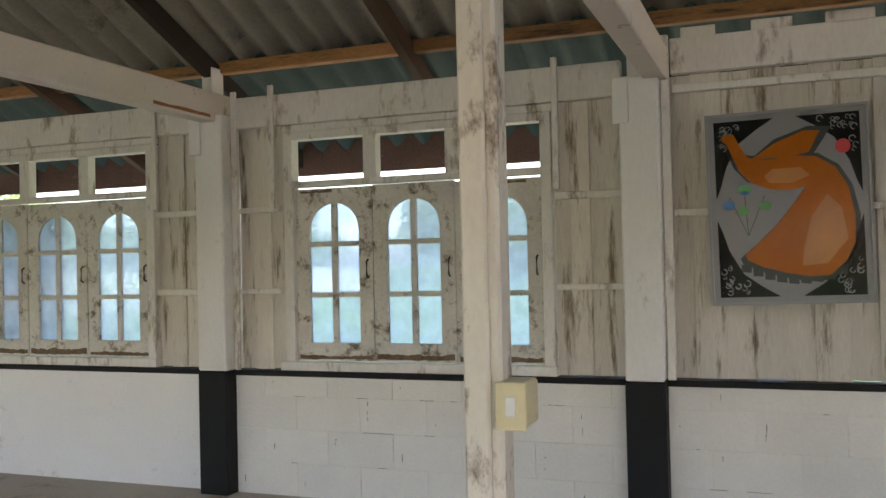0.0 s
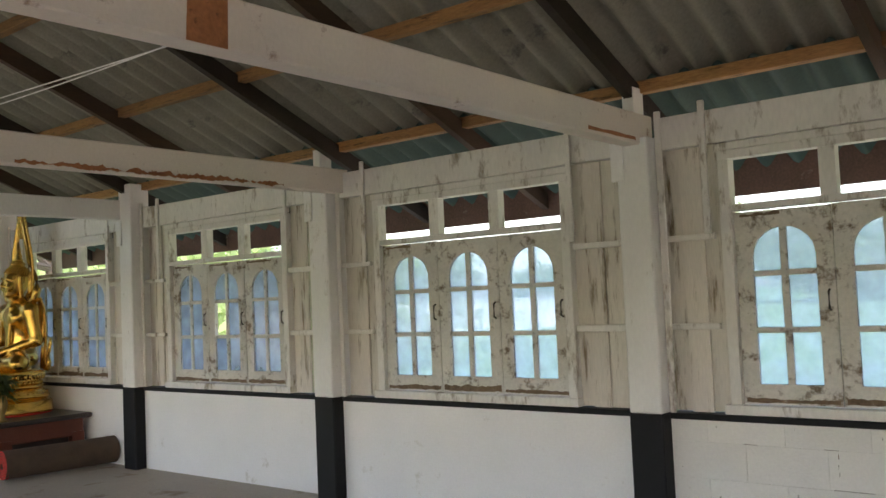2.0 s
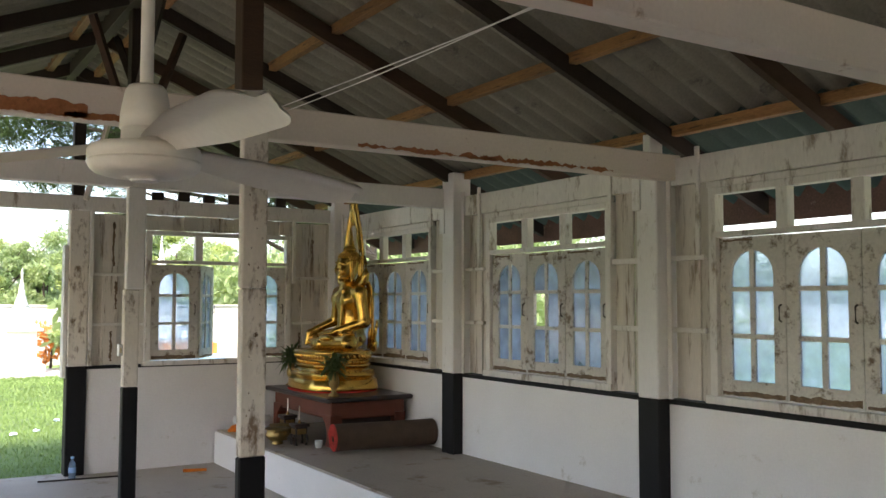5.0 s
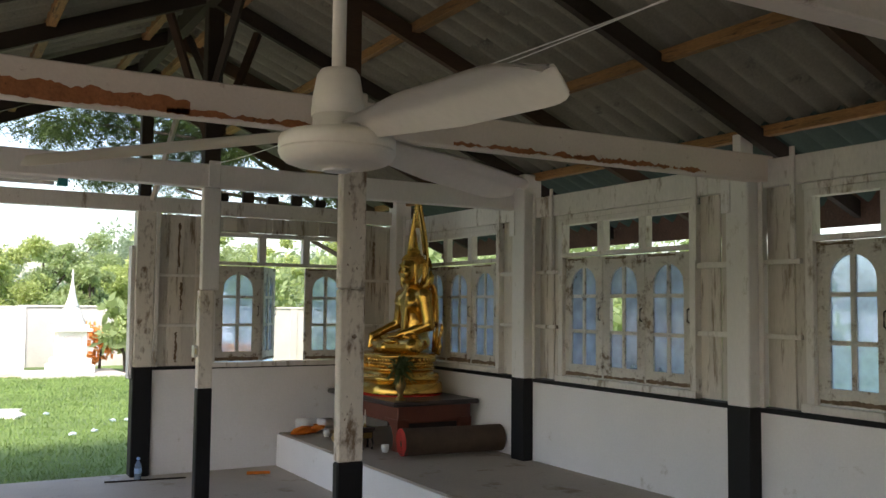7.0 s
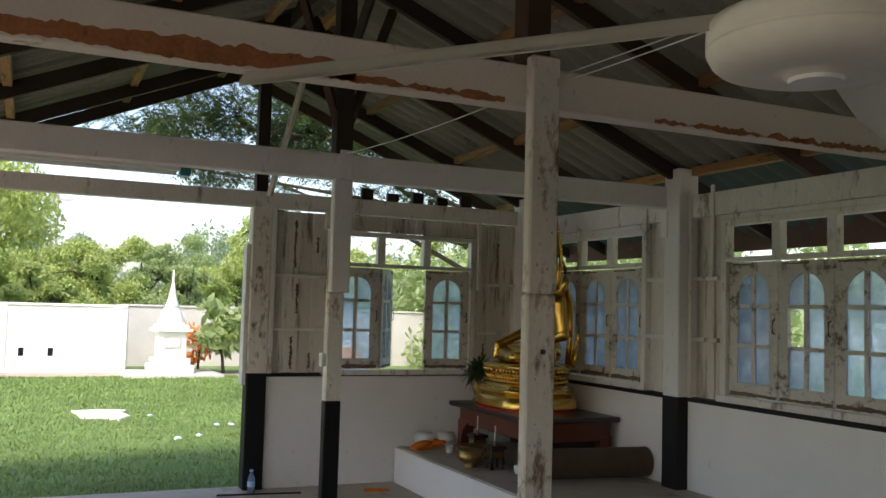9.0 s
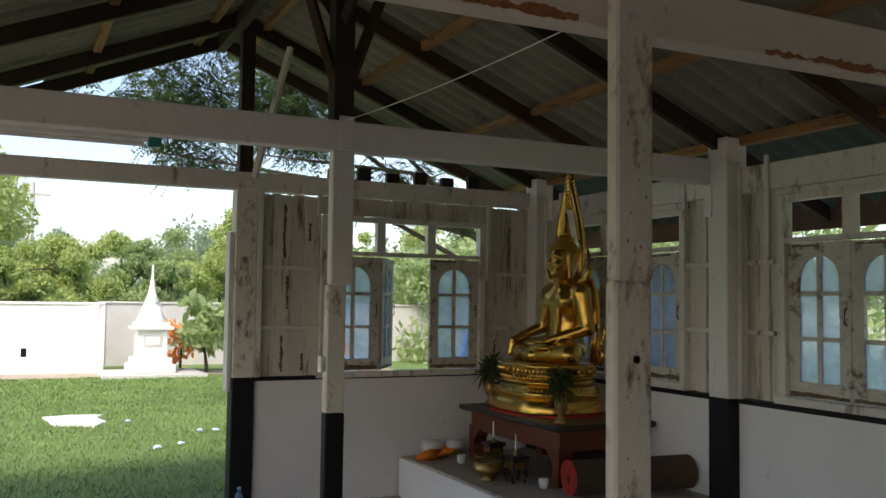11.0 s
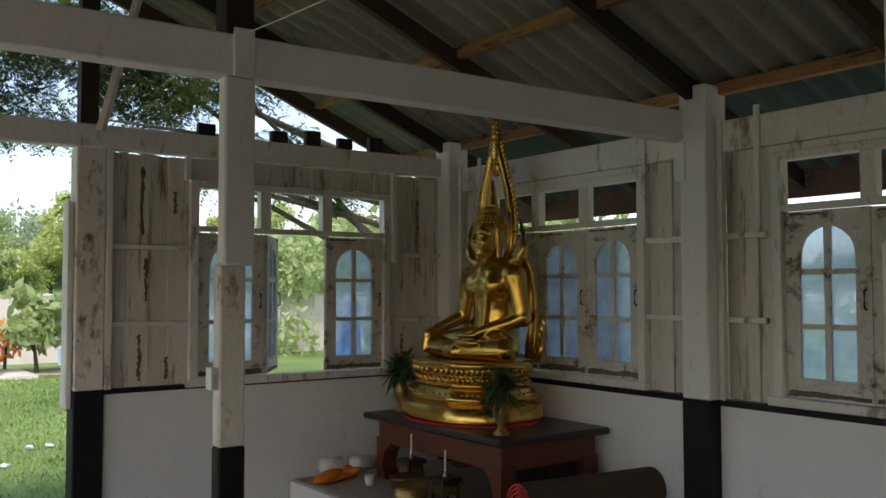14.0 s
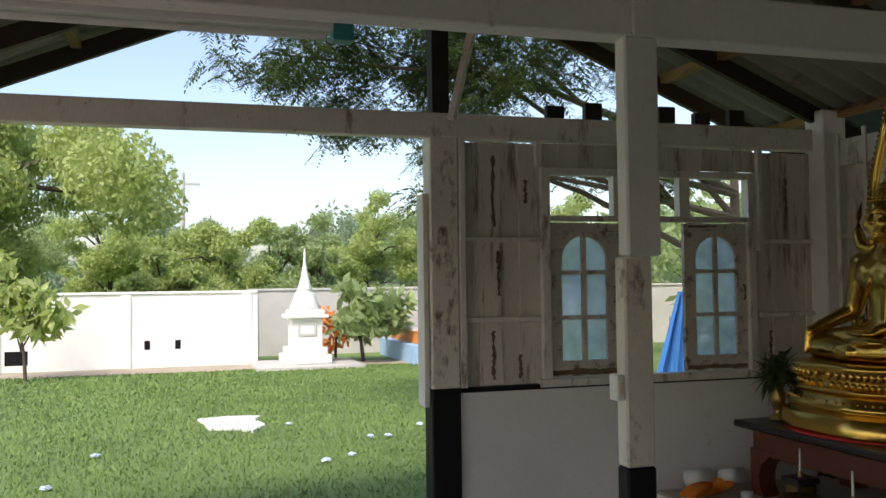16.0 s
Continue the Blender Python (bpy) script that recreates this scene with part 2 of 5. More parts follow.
def tube(bm, pts, radii, seg=10):
    """A tapered tube through points."""
    rings = []
    pts = [Vector(p) for p in pts]
    for k, p in enumerate(pts):
        d = (pts[min(k + 1, len(pts) - 1)] - pts[max(k - 1, 0)]).normalized()
        q = d.to_track_quat("Z", "Y")
        rings.append([bm.verts.new(p + q @ Vector((radii[k] * math.cos(2 * math.pi * i / seg), radii[k] * math.sin(2 * math.pi * i / seg), 0))) for i in range(seg)])
    for a, b in zip(rings, rings[1:]):
        for i in range(seg):
            bm.faces.new((a[i], a[(i + 1) % seg], b[(i + 1) % seg], b[i]))
    bm.faces.new(rings[0][::-1]), bm.faces.new(rings[-1])
    return bm


def plate(bm, outline, depth, m):
    """A flat outline (u, v) raised by depth along w; m maps (u, v, w) into place."""
    a = [bm.verts.new(m @ Vector((u, v, 0))) for u, v in outline]
    b = [bm.verts.new(m @ Vector((u, v, depth))) for u, v in outline]
    bm.faces.new(a[::-1]), bm.faces.new(b)
    n = len(a)
    for i in range(n):
        bm.faces.new((a[i], a[(i + 1) % n], b[(i + 1) % n], b[i]))
    return bm


def rough_patch(rng, u0, u1, v0, v1, n=14, jag=0.3):
    """An irregular long outline for a place where paint has come off."""
    def edge():
        out, q = [], 0.5
        for i in range(n + 1):
            q = 0.72 * q + 0.28 * rng.random()
            out.append(min(1, max(0, 0.5 + 2.0 * (q - 0.5))))
        return out
    top = [(u0 + (u1 - u0) * i / n, v1 - (v1 - v0) * jag * q) for i, q in enumerate(edge())]
    low = [(u0 + (u1 - u0) * i / n, v0 + (v1 - v0) * jag * 0.6 * q) for i, q in enumerate(edge())]
    return low + top[::-1]


rng = random.Random(7)
COLS = [-10.7, -8.2, -5.7, -3.2, -0.72, 1.8, 4.3]
COLW = 0.19
SILL, PLAT = 1.06, 0.345
RIDGE_Y, RIDGE_Z, SLOPE = 1.5, 3.945, 0.412


def under(y):
    """Height of the rafters' underside."""
    return RIDGE_Z - SLOPE * abs(y - RIDGE_Y)


# ---- ground and floors ----
bm = bmesh.new()
box(bm, -900, 900, -900, 900, -0.6, -0.1)
ground = tagged(link("ground", bm, GRASS), "mown green lawn with pale worn patches", "lawn", kind="structure")
floor = tagged(link("floor", bx(-10.85, 5.2, -2.2, 4.49, -0.4, 0.0), CONCRETE), "worn bare concrete hall floor with brown stains", "floor", kind="structure")
# Pale earth sheets are added so sunlit ground bounces warm light into the hall.
apron = tagged(link("yard_earth", bx(-10.9, 30, -24, -2.2, -0.4, -0.06), DIRT), "unseen pale dry earth added beside the hall to bounce light in", "earth", kind="structure")
tagged(link("yard_earth_back", bx(-10.9, 30, 4.6, 9.0, -0.4, -0.06), DIRT), "pale dry earth added behind the hall to bounce light in", "earth", kind="structure")
platform = tagged(link("platform_floor", bx(-10.62, 4.3, 3.0, 4.46, 0.002, PLAT, bevel=0.012), CONCRETE), "raised concrete platform along the wall", "platform", kind="structure")
tagged(link("platform_face", bx(-10.62, 4.3, 2.985, 2.998, 0.003, PLAT - 0.012, bevel=0), PLASTER), "white painted front of the raised platform", "platform edge", kind="structure")

# ---- long wall ----
wall_n = tagged(new("wall_north"), "white half wall with boarded upper part and columns", "wall", kind="structure")
for i, cx in enumerate(COLS[:-1]):
    x0, x1 = cx + COLW, COLS[i + 1]
    if cx < -3.5 or cx > 1.0:
        part("half_wall", bx(x0 + 0.002, x1 - 0.002, 4.40, 4.50, 0, 1.028, bevel=0), PLASTER, wall_n)
    else:
        part("half_wall", bx(x0 + 0.002, x1 - 0.002, 4.403, 4.50, 0, 1.028, bevel=0), MORTAR, wall_n)
    part("black_ledge", bx(x0 + 0.002, x1 - 0.002, 4.385, 4.51, 1.028, SILL), BLACK, wall_n, "black painted ledge on the half wall")
for i, cx in enumerate(COLS):
    top = 2.87 if i in (0, 1) else 2.82
    part("column", bx(cx, cx + COLW, 4.30, 4.49, SILL, 2.55 if i > 1 else top, bevel=0.008), COLUMN, wall_n, "white painted column")
    part("column_base", bx(cx - 0.002, cx + COLW + 0.002, 4.298, 4.492, 0, SILL, bevel=0.008), BLACK, wall_n, "black painted foot of a column")
    if i > 1:
        part("column_top", bx(cx + 0.04, cx + 0.11, 4.33, 4.45, 2.55, 2.84), COLUMN, wall_n)
    if i > 0:
        part("splice", bx(cx - 0.03, cx + 0.05, 4.288, 4.299, 2.32, 2.545), COLUMN, wall_n)


def boards(parent, u0, u1, z0, z1, face, axis, sign, n, jitter=0.004):
    """Upright boards side by side; face is the room-side plane, sign the way into the room."""
    w = (u1 - u0) / n
    for k in range(n):
        lap = 0.007 * (k % 2)
        a, b = max(u0, u0 + k * w + 0.001 - lap), min(u1, u0 + (k + 1) * w - 0.001 + lap)
        d = rng.uniform(0, jitter) + (0.018 if k % 2 else 0)
        f0, f1 = face + sign * (d - 0.012), face + sign * (d - 0.029)
        lo, hi = min(f0, f1), max(f0, f1)
        z = z0 + rng.uniform(0, 0.006)
        m = bx(a, b, lo, hi, z, z1, bevel=0.002) if axis == "x" else bx(lo, hi, a, b, z, z1, bevel=0.002)
        part("board", m, BOARD, parent)


def arch_frame(bm, w, z0, z1, gl, gz, spring, top, m, d):
    """A sash: stiles, bottom rail and a head cut to a round arch."""
    def put(u0, u1, v0, v1):
        plate(bm, [(u0, v0), (u1, v0), (u1, v1), (u0, v1)], d, m)
    put(0, gl, z0, z1), put(w - gl, w, z0, z1), put(gl, w - gl, z0, gz)
    r, c, n = (w - 2 * gl) / 2, w / 2, 10
    for k in range(n):
        a0, a1 = math.pi * k / n, math.pi * (k + 1) / n
        p0, p1 = (c - r * math.cos(a0), spring + (top - spring) * math.sin(a0)), (c - r * math.cos(a1), spring + (top - spring) * math.sin(a1))
        plate(bm, [p0, p1, (p1[0], z1), (p0[0], z1)], d, m)


def sash(parent, m, w, z0, z1, missing=(), open_leaf=False):
    """One glazed leaf: local u across, v up, w into the room."""
    gl, gz, top = 0.084, z0 + 0.1, z1 - 0.085
    spring, d = top - 0.15, 0.032
    bm = bmesh.new()
    arch_frame(bm, w, z0, z1, gl, gz, spring, top, m, d)
    leaf = part("sash", bm, SASH, parent, "peeling cream window leaf with an arched head")
    bars = bmesh.new()
    c = w / 2
    r1, r2 = gz + 0.275, gz + 0.565
    for lo, hi in ((gz, r1 - 0.013), (r1 + 0.013, r2 - 0.013), (r2 + 0.013, top)):
        plate(bars, [(c - 0.017, lo), (c + 0.017, lo), (c + 0.017, hi), (c - 0.017, hi)], d - 0.004, m)
    for v in (r1, r2):
        plate(bars, [(gl, v - 0.014), (w - gl, v - 0.014), (w - gl, v + 0.014), (gl, v + 0.014)], d - 0.002, m)
    part("glazing_bars", bars, SASH, leaf)
    rot = bmesh.new()
    plate(rot, rough_patch(rng, 0.012, w - 0.012, z0 + 0.004, z0 + 0.035 + 0.02 * rng.random(), 30, 0.4), d + 0.0012, m)
    if rng.random() < 0.6:
        plate(rot, rough_patch(rng, 0.03, w * rng.uniform(0.4, 0.9), z1 - 0.028, z1 - 0.006, 24, 0.5), d + 0.0012, m)
    part("bare_wood", rot, ROT, leaf, "rotten strip where the paint has gone")
    k = 0
    for v0, v1 in ((gz, r1), (r1, r2), (r2, None)):
        for side in (0, 1):
            u0, u1 = (gl, c) if side == 0 else (c, w - gl)
            k += 1
            if k in missing:
                continue
            if v1 is not None:
                outline = [(u0, v0), (u1, v0), (u1, v1), (u0, v1)]
            else:
                arc = [math.pi / 2 * j / 6 for j in range(7)]
                r = (w - 2 * gl) / 2
                outline = [(u0, v0), (u1, v0)] + ([(c - r * math.sin(a), spring + (top - spring) * math.cos(a)) for a in arc] if side == 0 else [(c + r * math.cos(a), spring + (top - spring) * math.sin(a)) for a in arc])
            pm = bmesh.new()
            plate(pm, outline, 0.003, m @ Matrix.Translation((0, 0, 0.012)))
            p = part("pane", pm, GLASS, leaf)
            p.visible_shadow = False
    h = bmesh.new()
    tube(h, [m @ Vector((w - 0.03, z0 + 0.47, d)), m @ Vector((w - 0.03, z0 + 0.48, d + 0.02)), m @ Vector((w - 0.03, z0 + 0.56, d + 0.02)), m @ Vector((w - 0.03, z0 + 0.57, d))], [0.006] * 4, 6)
    part("handle", h, DARKWOOD, leaf, "small dark pull handle")
    return leaf


def window(name, origin, turn, leaves, z0=SILL, missing=None):
    """A three-leaf window with a transom: u runs along the wall, w into the room."""
    m0 = Matrix.Translation(origin) @ turn
    win = tagged(new(name), "old cream three-leaf casement window with transom lights", "window", kind="structure")
    W, H, T, f = 1.585, 2.43 - z0, 1.05, 0.058

    def piece(nm, u0, u1, v0, v1, d0, d1, material=PAINT):
        bm = bmesh.new()
        plate(bm, [(u0, v0), (u1, v0), (u1, v1), (u0, v1)], d1 - d0, m0 @ Matrix.Translation((0, 0, d0)))
        bmesh.ops.bevel(bm, geom=bm.edges[:], offset=0.003, segments=1, affect="EDGES")
        return part(nm, bm, material, win)
    piece("frame", 0, f, 0.05, H - 0.045, -0.06, 0.02), piece("frame", W - f, W, 0.05, H - 0.045, -0.06, 0.02)
    piece("frame_head", 0, W, H - 0.045, H, -0.06, 0.022), piece("sill", -0.03, W + 0.01, 0, 0.05, -0.06, 0.035)
    piece("transom_bar", f, W - f, T, T + 0.035, -0.055, 0.02)
    step = (W - 2 * f) / 3
    for k in (1, 2):
        u = f + k * step
        piece("mullion", u - 0.04, u + 0.04, T + 0.035, H - 0.045, -0.055, 0.012)
    for k, mode in enumerate(leaves):
        u = f + k * step
        if mode == "closed":
            sash(win, m0 @ Matrix.Translation((u + 0.003, 0, -0.045)), step - 0.006, 0.056, T - rng.uniform(0.004, 0.014), missing or () if k == 1 else ())
        elif mode == "open":
            hinge = m0 @ Matrix.Translation((u + 0.003, 0, -0.045)) @ Euler((0, radians(56), 0)).to_matrix().to_4x4()
            sash(win, hinge, step - 0.006, 0.056, T - 0.01)
    return win


NTURN = Matrix(((1, 0, 0, 0), (0, 0, -1, 0), (0, 1, 0, 0), (0, 0, 0, 1)))
ETURN = Matrix(((0, 0, 1, 0), (1, 0, 0, 0), (0, 1, 0, 0), (0, 0, 0, 1)))
for i in range(4):
    c = COLS[i]
    u0 = c + 0.52
    window("window_%d" % (i + 1), (u0, 4.445, SILL), NTURN, ("closed",) * 3, missing=(3,) if i == 1 else None)
    x1 = COLS[i + 1]
    boards(wall_n, c + COLW + 0.004, u0 - 0.004, SILL, 2.48, 4.465, "x", -1, 3)
    boards(wall_n, u0 + 1.588, x1 - 0.004, SILL, 2.48, 4.465, "x", -1, 4)
    for z in (1.50, 1.975):
        part("rail", bx(c + COLW + 0.003, u0 - 0.036, 4.425, 4.458, z, z + 0.032), PAINT, wall_n)
        part("rail", bx(u0 + 1.60, x1 - 0.004, 4.425, 4.458, z + rng.uniform(-.006, .006), z + 0.034), PAINT, wall_n)
    part("header", bx(c + COLW + 0.003, x1 - 0.004, 4.405, 4.46, 2.475, 2.655), PAINT, wall_n, "wide cream header board over the window")
    part("header_strip", bx(u0 - 0.02, u0 + 1.6, 4.43, 4.462, 2.432, 2.473), PAINT, wall_n)
    part("trim", bx(u0 - 0.075, u0 - 0.04, 4.385, 4.404, 2.0, 2.71), PAINT, wall_n)
    part("trim", bx(u0 + 1.602, u0 + 1.635, 4.385, 4.404, 2.02, 2.70), PAINT, wall_n)
    part("trim", bx(c + COLW + 0.004, c + COLW + 0.04, 4.385, 4.404, SILL, 2.69), PAINT, wall_n)
# boarded bay with the picture, and the bay beyond it
for i in (4, 5):
    a, b = COLS[i] + COLW, COLS[i + 1]
    boards(wall_n, a + 0.004, b - 0.004, SILL, 2.56, 4.465, "x", -1, 17)
    part("rail", bx(a + 0.05, b - 0.004, 4.425, 4.458, 1.86, 1.895), PAINT, wall_n)
    part("header", bx(a + 0.05, b - 0.004, 4.405, 4.46, 2.56, 2.735), PAINT, wall_n)
    part("header_strip", bx(a + 0.05, b - 0.9, 4.425, 4.46, 2.47, 2.51), PAINT, wall_n)
    part("trim", bx(a + 0.004, a + 0.045, 4.375, 4.404, SILL, 2.75), PAINT, wall_n)
    for k in range(5):
        x = a + 0.1 + k * 0.33
        part("packing_board", bx(x, x + rng.uniform(0.1, 0.25), 4.43, 4.45, 2.737, 2.79), PAINT, wall_n)

# ---- end wall with the window beside the statue ----
EX = -10.64
wall_e = tagged(new("wall_east"), "boarded end wall with a white half wall", "wall", kind="structure")
part("half_wall", bx(EX - 0.1, EX - 0.02, 1.70, 4.46, 0, 1.028, bevel=0), PLASTER, wall_e)
part("black_ledge", bx(EX - 0.11, EX - 0.005, 1.70, 4.46, 1.028, SILL), BLACK, wall_e, "black painted ledge on the half wall")
part("column", bx(EX - 0.15, EX + 0.01, 1.51, 1.69, SILL, 2.60, bevel=0.008), POST, wall_e, "stained white end column")
part("column_base", bx(EX - 0.152, EX + 0.012, 1.508, 1.692, 0, SILL, bevel=0.008), BLACK, wall_e, "black painted foot of a column")
part("edge_board", bx(EX - 0.16, EX - 0.02, 1.47, 1.505, 0.95, 2.25), PAINT, wall_e)
window("window_5", (EX - 0.02, 2.25, SILL - 0.02), ETURN, ("closed", "open", "closed"), z0=SILL - 0.02)
boards(wall_e, 1.70, 2.245, SILL, 2.58, EX - 0.035, "y", 1, 4)
boards(wall_e, 3.845, 4.40, SILL, 2.58, EX - 0.035, "y", 1, 4)
boards(wall_e, 2.25, 3.84, 2.432, 2.59, EX - 0.035, "y", 1, 12)
for z in (1.455, 1.955):
    part("rail", bx(EX - 0.03, EX + 0.005, 1.72, 2.24, z, z + 0.03), PAINT, wall_e)
    part("rail", bx(EX - 0.03, EX + 0.005, 3.86, 4.38, z - 0.01, z + 0.02), PAINT, wall_e)
for y0, z0 in ((1.695, SILL), (2.205, 2.43), (3.845, 1.9)):
    part("trim", bx(EX - 0.02, EX + 0.02, y0, y0 + 0.04, z0, 2.60), PAINT, wall_e)
part("corner_post", bx(EX - 0.06, EX + 0.08, 4.33, 4.46, SILL, 2.86), COLUMN, wall_e)
for k in range(6):
    y = 2.3 + k * 0.27
    part("packing_block", bx(EX - 0.06, EX - 0.005, y, y + 0.12, 2.752, 2.83 + 0.03 * (k % 2)), DARKWOOD, wall_e, "dark wooden packing block on the beam")
# low wall along the open side, behind the walk: unseen, added against ground bounce
south = tagged(new("wall_south"), "unseen white half wall with a black ledge, added to cut bounced light", "wall", kind="structure")
part("half_wall", bx(-8.1, 4.4, -2.0, -1.9, 0, 1.028, bevel=0), PLASTER, south)
part("black_ledge", bx(-8.1, 4.4, -2.02, -1.88, 1.029, SILL), BLACK, south)
# rear enclosing wall behind the start of the walk
tagged(link("wall_west", bx(4.5, 4.6, -2.0, 4.5, 0, 2.7), PLASTER), "plain white end wall", "wall", kind="structure")

# ---- roof: corrugated sheets on purlins and rafters ----
def corrugated(bm, x0, x1, y0, y1, zf, pitch=0.19, amp=0.046, rows=2, thick=0.007):
    n = int((x1 - x0) / pitch * 8)
    xs = [x0 + (x1 - x0) * i / n for i in range(n + 1)]
    for off in (0, thick):
        grid = [[bm.verts.new((x, y, zf(y) + amp * math.cos(2 * math.pi * x / pitch) + off)) for x in xs] for y in (y0, y1)]
        for i in range(n):
            bm.faces.new((grid[0][i], grid[0][i + 1], grid[1][i + 1], grid[1][i]))


RZ = 0.21
bm = bmesh.new()
for a, b in ((1.44, 2.95), (2.83, 4.52), (4.4, 5.45)):
    corrugated(bm, -11.5, 5.3, a, b, lambda y, a=a, b=b: under(y) + RZ - 0.02 + 0.028 * (b - y) / (b - a))
for a, b in ((1.56, 0.05), (0.17, -1.52), (-1.4, -2.5)):
    corrugated(bm, -11.5, 5.3, a, b, lambda y, a=a, b=b: under(y) + RZ - 0.02 + 0.028 * (y - b) / (a - b))
roof = tagged(link("ceiling", bm, SHEET), "grey corrugated fibre-cement roof sheets seen from below", "roof", kind="structure")
smooth(roof)
bm = bmesh.new()
corrugated(bm, -11.5, 5.3, 4.47, 5.5, lambda y: under(y) + RZ - 0.06)
smooth(tagged(link("eave_sheet", bm, BLUESHEET), "green-grey corrugated eave sheets", "roof", kind="structure"))
tagged(link("ridge_cap", bx(-11.5, 5.3, 1.3, 1.7, RIDGE_Z + RZ + 0.02, RIDGE_Z + RZ + 0.05), SHEET), "grey ridge capping", "roof", kind="structure")
tagged(link("fascia", bx(-11.4, 5.2, 5.40, 5.43, 2.285, 2.515), FASCIA), "reddish brown weathered eave fascia board", "fascia", kind="structure")
tagged(link("fascia_south", bx(-11.4, 5.2, -2.46, -2.43, 2.22, 2.42), FASCIA), "brown eave fascia board", "fascia", kind="structure")


def slanted(x0, x1, y0, y1, depth):
    """A rafter whose underside follows the roof."""
    bm = bmesh.new()
    v = [bm.verts.new((x, y, under(y) + d)) for x in (x0, x1) for y in (y0, y1) for d in (0, depth)]
    for f in ((0, 1, 3, 2), (4, 6, 7, 5), (0, 4, 5, 1), (2, 3, 7, 6), (0, 2, 6, 4), (1, 5, 7, 3)):
        bm.faces.new([v[k] for k in f])
    return bm


roof_frame = tagged(new("roof_frame"), "dark timber rafters and honey-brown purlins", "roof timber", kind="structure")
RAFTERS = [-11.35, -10.62, -9.37, -8.12, -6.92, -5.5, -4.37, -3.12, -1.87, -0.62, 0.63, 1.88, 3.1, 4.35]
for k, x in enumerate(RAFTERS):
    part("rafter", slanted(x - 0.025, x + 0.025, 1.5, 5.4, 0.12), RAFTER if k % 2 == 0 else DARKWOOD, roof_frame)
    part("rafter", slanted(x - 0.025, x + 0.025, -2.43, 1.5, 0.12), DARKWOOD, roof_frame)
for y in (4.45, 3.56, 2.6, 1.72, 1.28, 0.4, -0.56, -1.5):
    z = under(y) + 0.085
    for a, b in zip(RAFTERS, RAFTERS[1:]):
        part("purlin", bx(a, b - 0.002, y - 0.032, y + 0.032, z, z + 0.07), PURLIN, roof_frame)

# tie beams, posts and struts of the trusses
def beam(x0, x1, y0, y1, z0, z1, label, material=BEAM):
    return tagged(link("tie_beam", bx(x0, x1, y0, y1, z0, z1, bevel=0.006), material), label, "beam", kind="structure")


def patch(name, x, outline, parent, material=RUST):
    bm = bmesh.new()
    plate(bm, outline, 0.003, Matrix.Translation((x, 0, 0)) @ ETURN)
    return part(name, bm, material, parent, "bare red-brown wood where paint has flaked off")


beam(-0.60, -0.49, -2.0, 4.46, 2.53, 2.69, "cream painted timber tie beam")
b3 = beam(-3.15, -3.05, -2.0, 4.46, 2.51, 2.68, "cream painted timber tie beam with a bare patch")
patch("bare_patch", -3.051, [(1.42, 2.512), (1.57, 2.511), (1.575, 2.678), (1.43, 2.678)], b3)
patch("bare_patch", -3.051, rough_patch(rng, 3.75, 4.25, 2.524, 2.55), b3)
b2 = beam(-5.53, -5.435, -2.0, 4.46, 2.51, 2.68, "cream painted timber tie beam with peeling paint")
patch("bare_patch", -5.436, rough_patch(rng, 2.05, 2.95, 2.509, 2.55, 70, 0.7), b2)
patch("bare_patch", -5.436, rough_patch(rng, 2.85, 3.85, 2.509, 2.555, 80, 0.75), b2)
patch("bare_patch", -5.436, rough_patch(rng, -1.6, 0.7, 2.509, 2.605, 150, 0.35), b2)
patch("bare_patch", -5.436, rough_patch(rng, 0.6, 1.32, 2.509, 2.55, 60, 0.6), b2)
b1 = beam(-8.28, -8.17, -2.0, 4.34, 2.56, 2.735, "pale painted timber tie beam", COLUMN)
be = beam(-10.72, -10.62, -2.0, 4.40, 2.595, 2.745, "stained white timber beam of the end wall", PAINT)
beam(1.85, 1.95, -2.0, 4.46, 2.53, 2.69, "cream painted timber tie beam")


def king(x, y, z0, label, material=DARKWOOD, w=0.06, braced=True):
    k = tagged(link("king_post", bx(x - w, x + w, y - w, y + w, z0, under(y) + 0.1), material), label, "roof post", kind="structure")
    for s in (-1, 1) if braced else ():
        bm = bmesh.new()
        tube(bm, [(x + 0.01, y, z0 + 0.1), (x + 0.01, y + s * 0.34, under(y + s * 0.34) + 0.02)], [0.035, 0.035], 4)
        part("brace", bm, RAFTER, k)
    for s in (-1, 1) if braced else ():
        bm = bmesh.new()
        tube(bm, [(x, y, z0 + 0.55), (x + s * 0.75, y, under(y) - 0.02)], [0.035, 0.035], 4)
        part("brace", bm, DARKWOOD, k)
    return k


king(-5.47, 1.46, 2.70, "brown timber post from beam to ridge", RAFTER, 0.055, False)
king(-8.22, 1.56, 2.735, "dark timber post and braces under the ridge")
gable = king(-10.67, 1.58, 2.745, "dark timber post and brace under the ridge", DARKWOOD, 0.055, False)
bm = bmesh.new()
tube(bm, [(-10.59, 1.64, 2.70), (-10.59, 1.92, under(1.92) + 0.05)], [0.03, 0.03], 4)
# Pale post paint puts the light on this brace into its colour.
part("brace", bm, POST, gable, "weathered brace, its lit look put into a pale colour")
king(-0.63, 1.56, 2.69, "dark timber post and braces under the ridge")
tagged(link("ridge_beam", bx(-11.4, 5.2, 1.46, 1.54, RIDGE_Z - 0.02, RIDGE_Z + 0.14), DARKWOOD), "dark ridge timber", "beam", kind="structure")

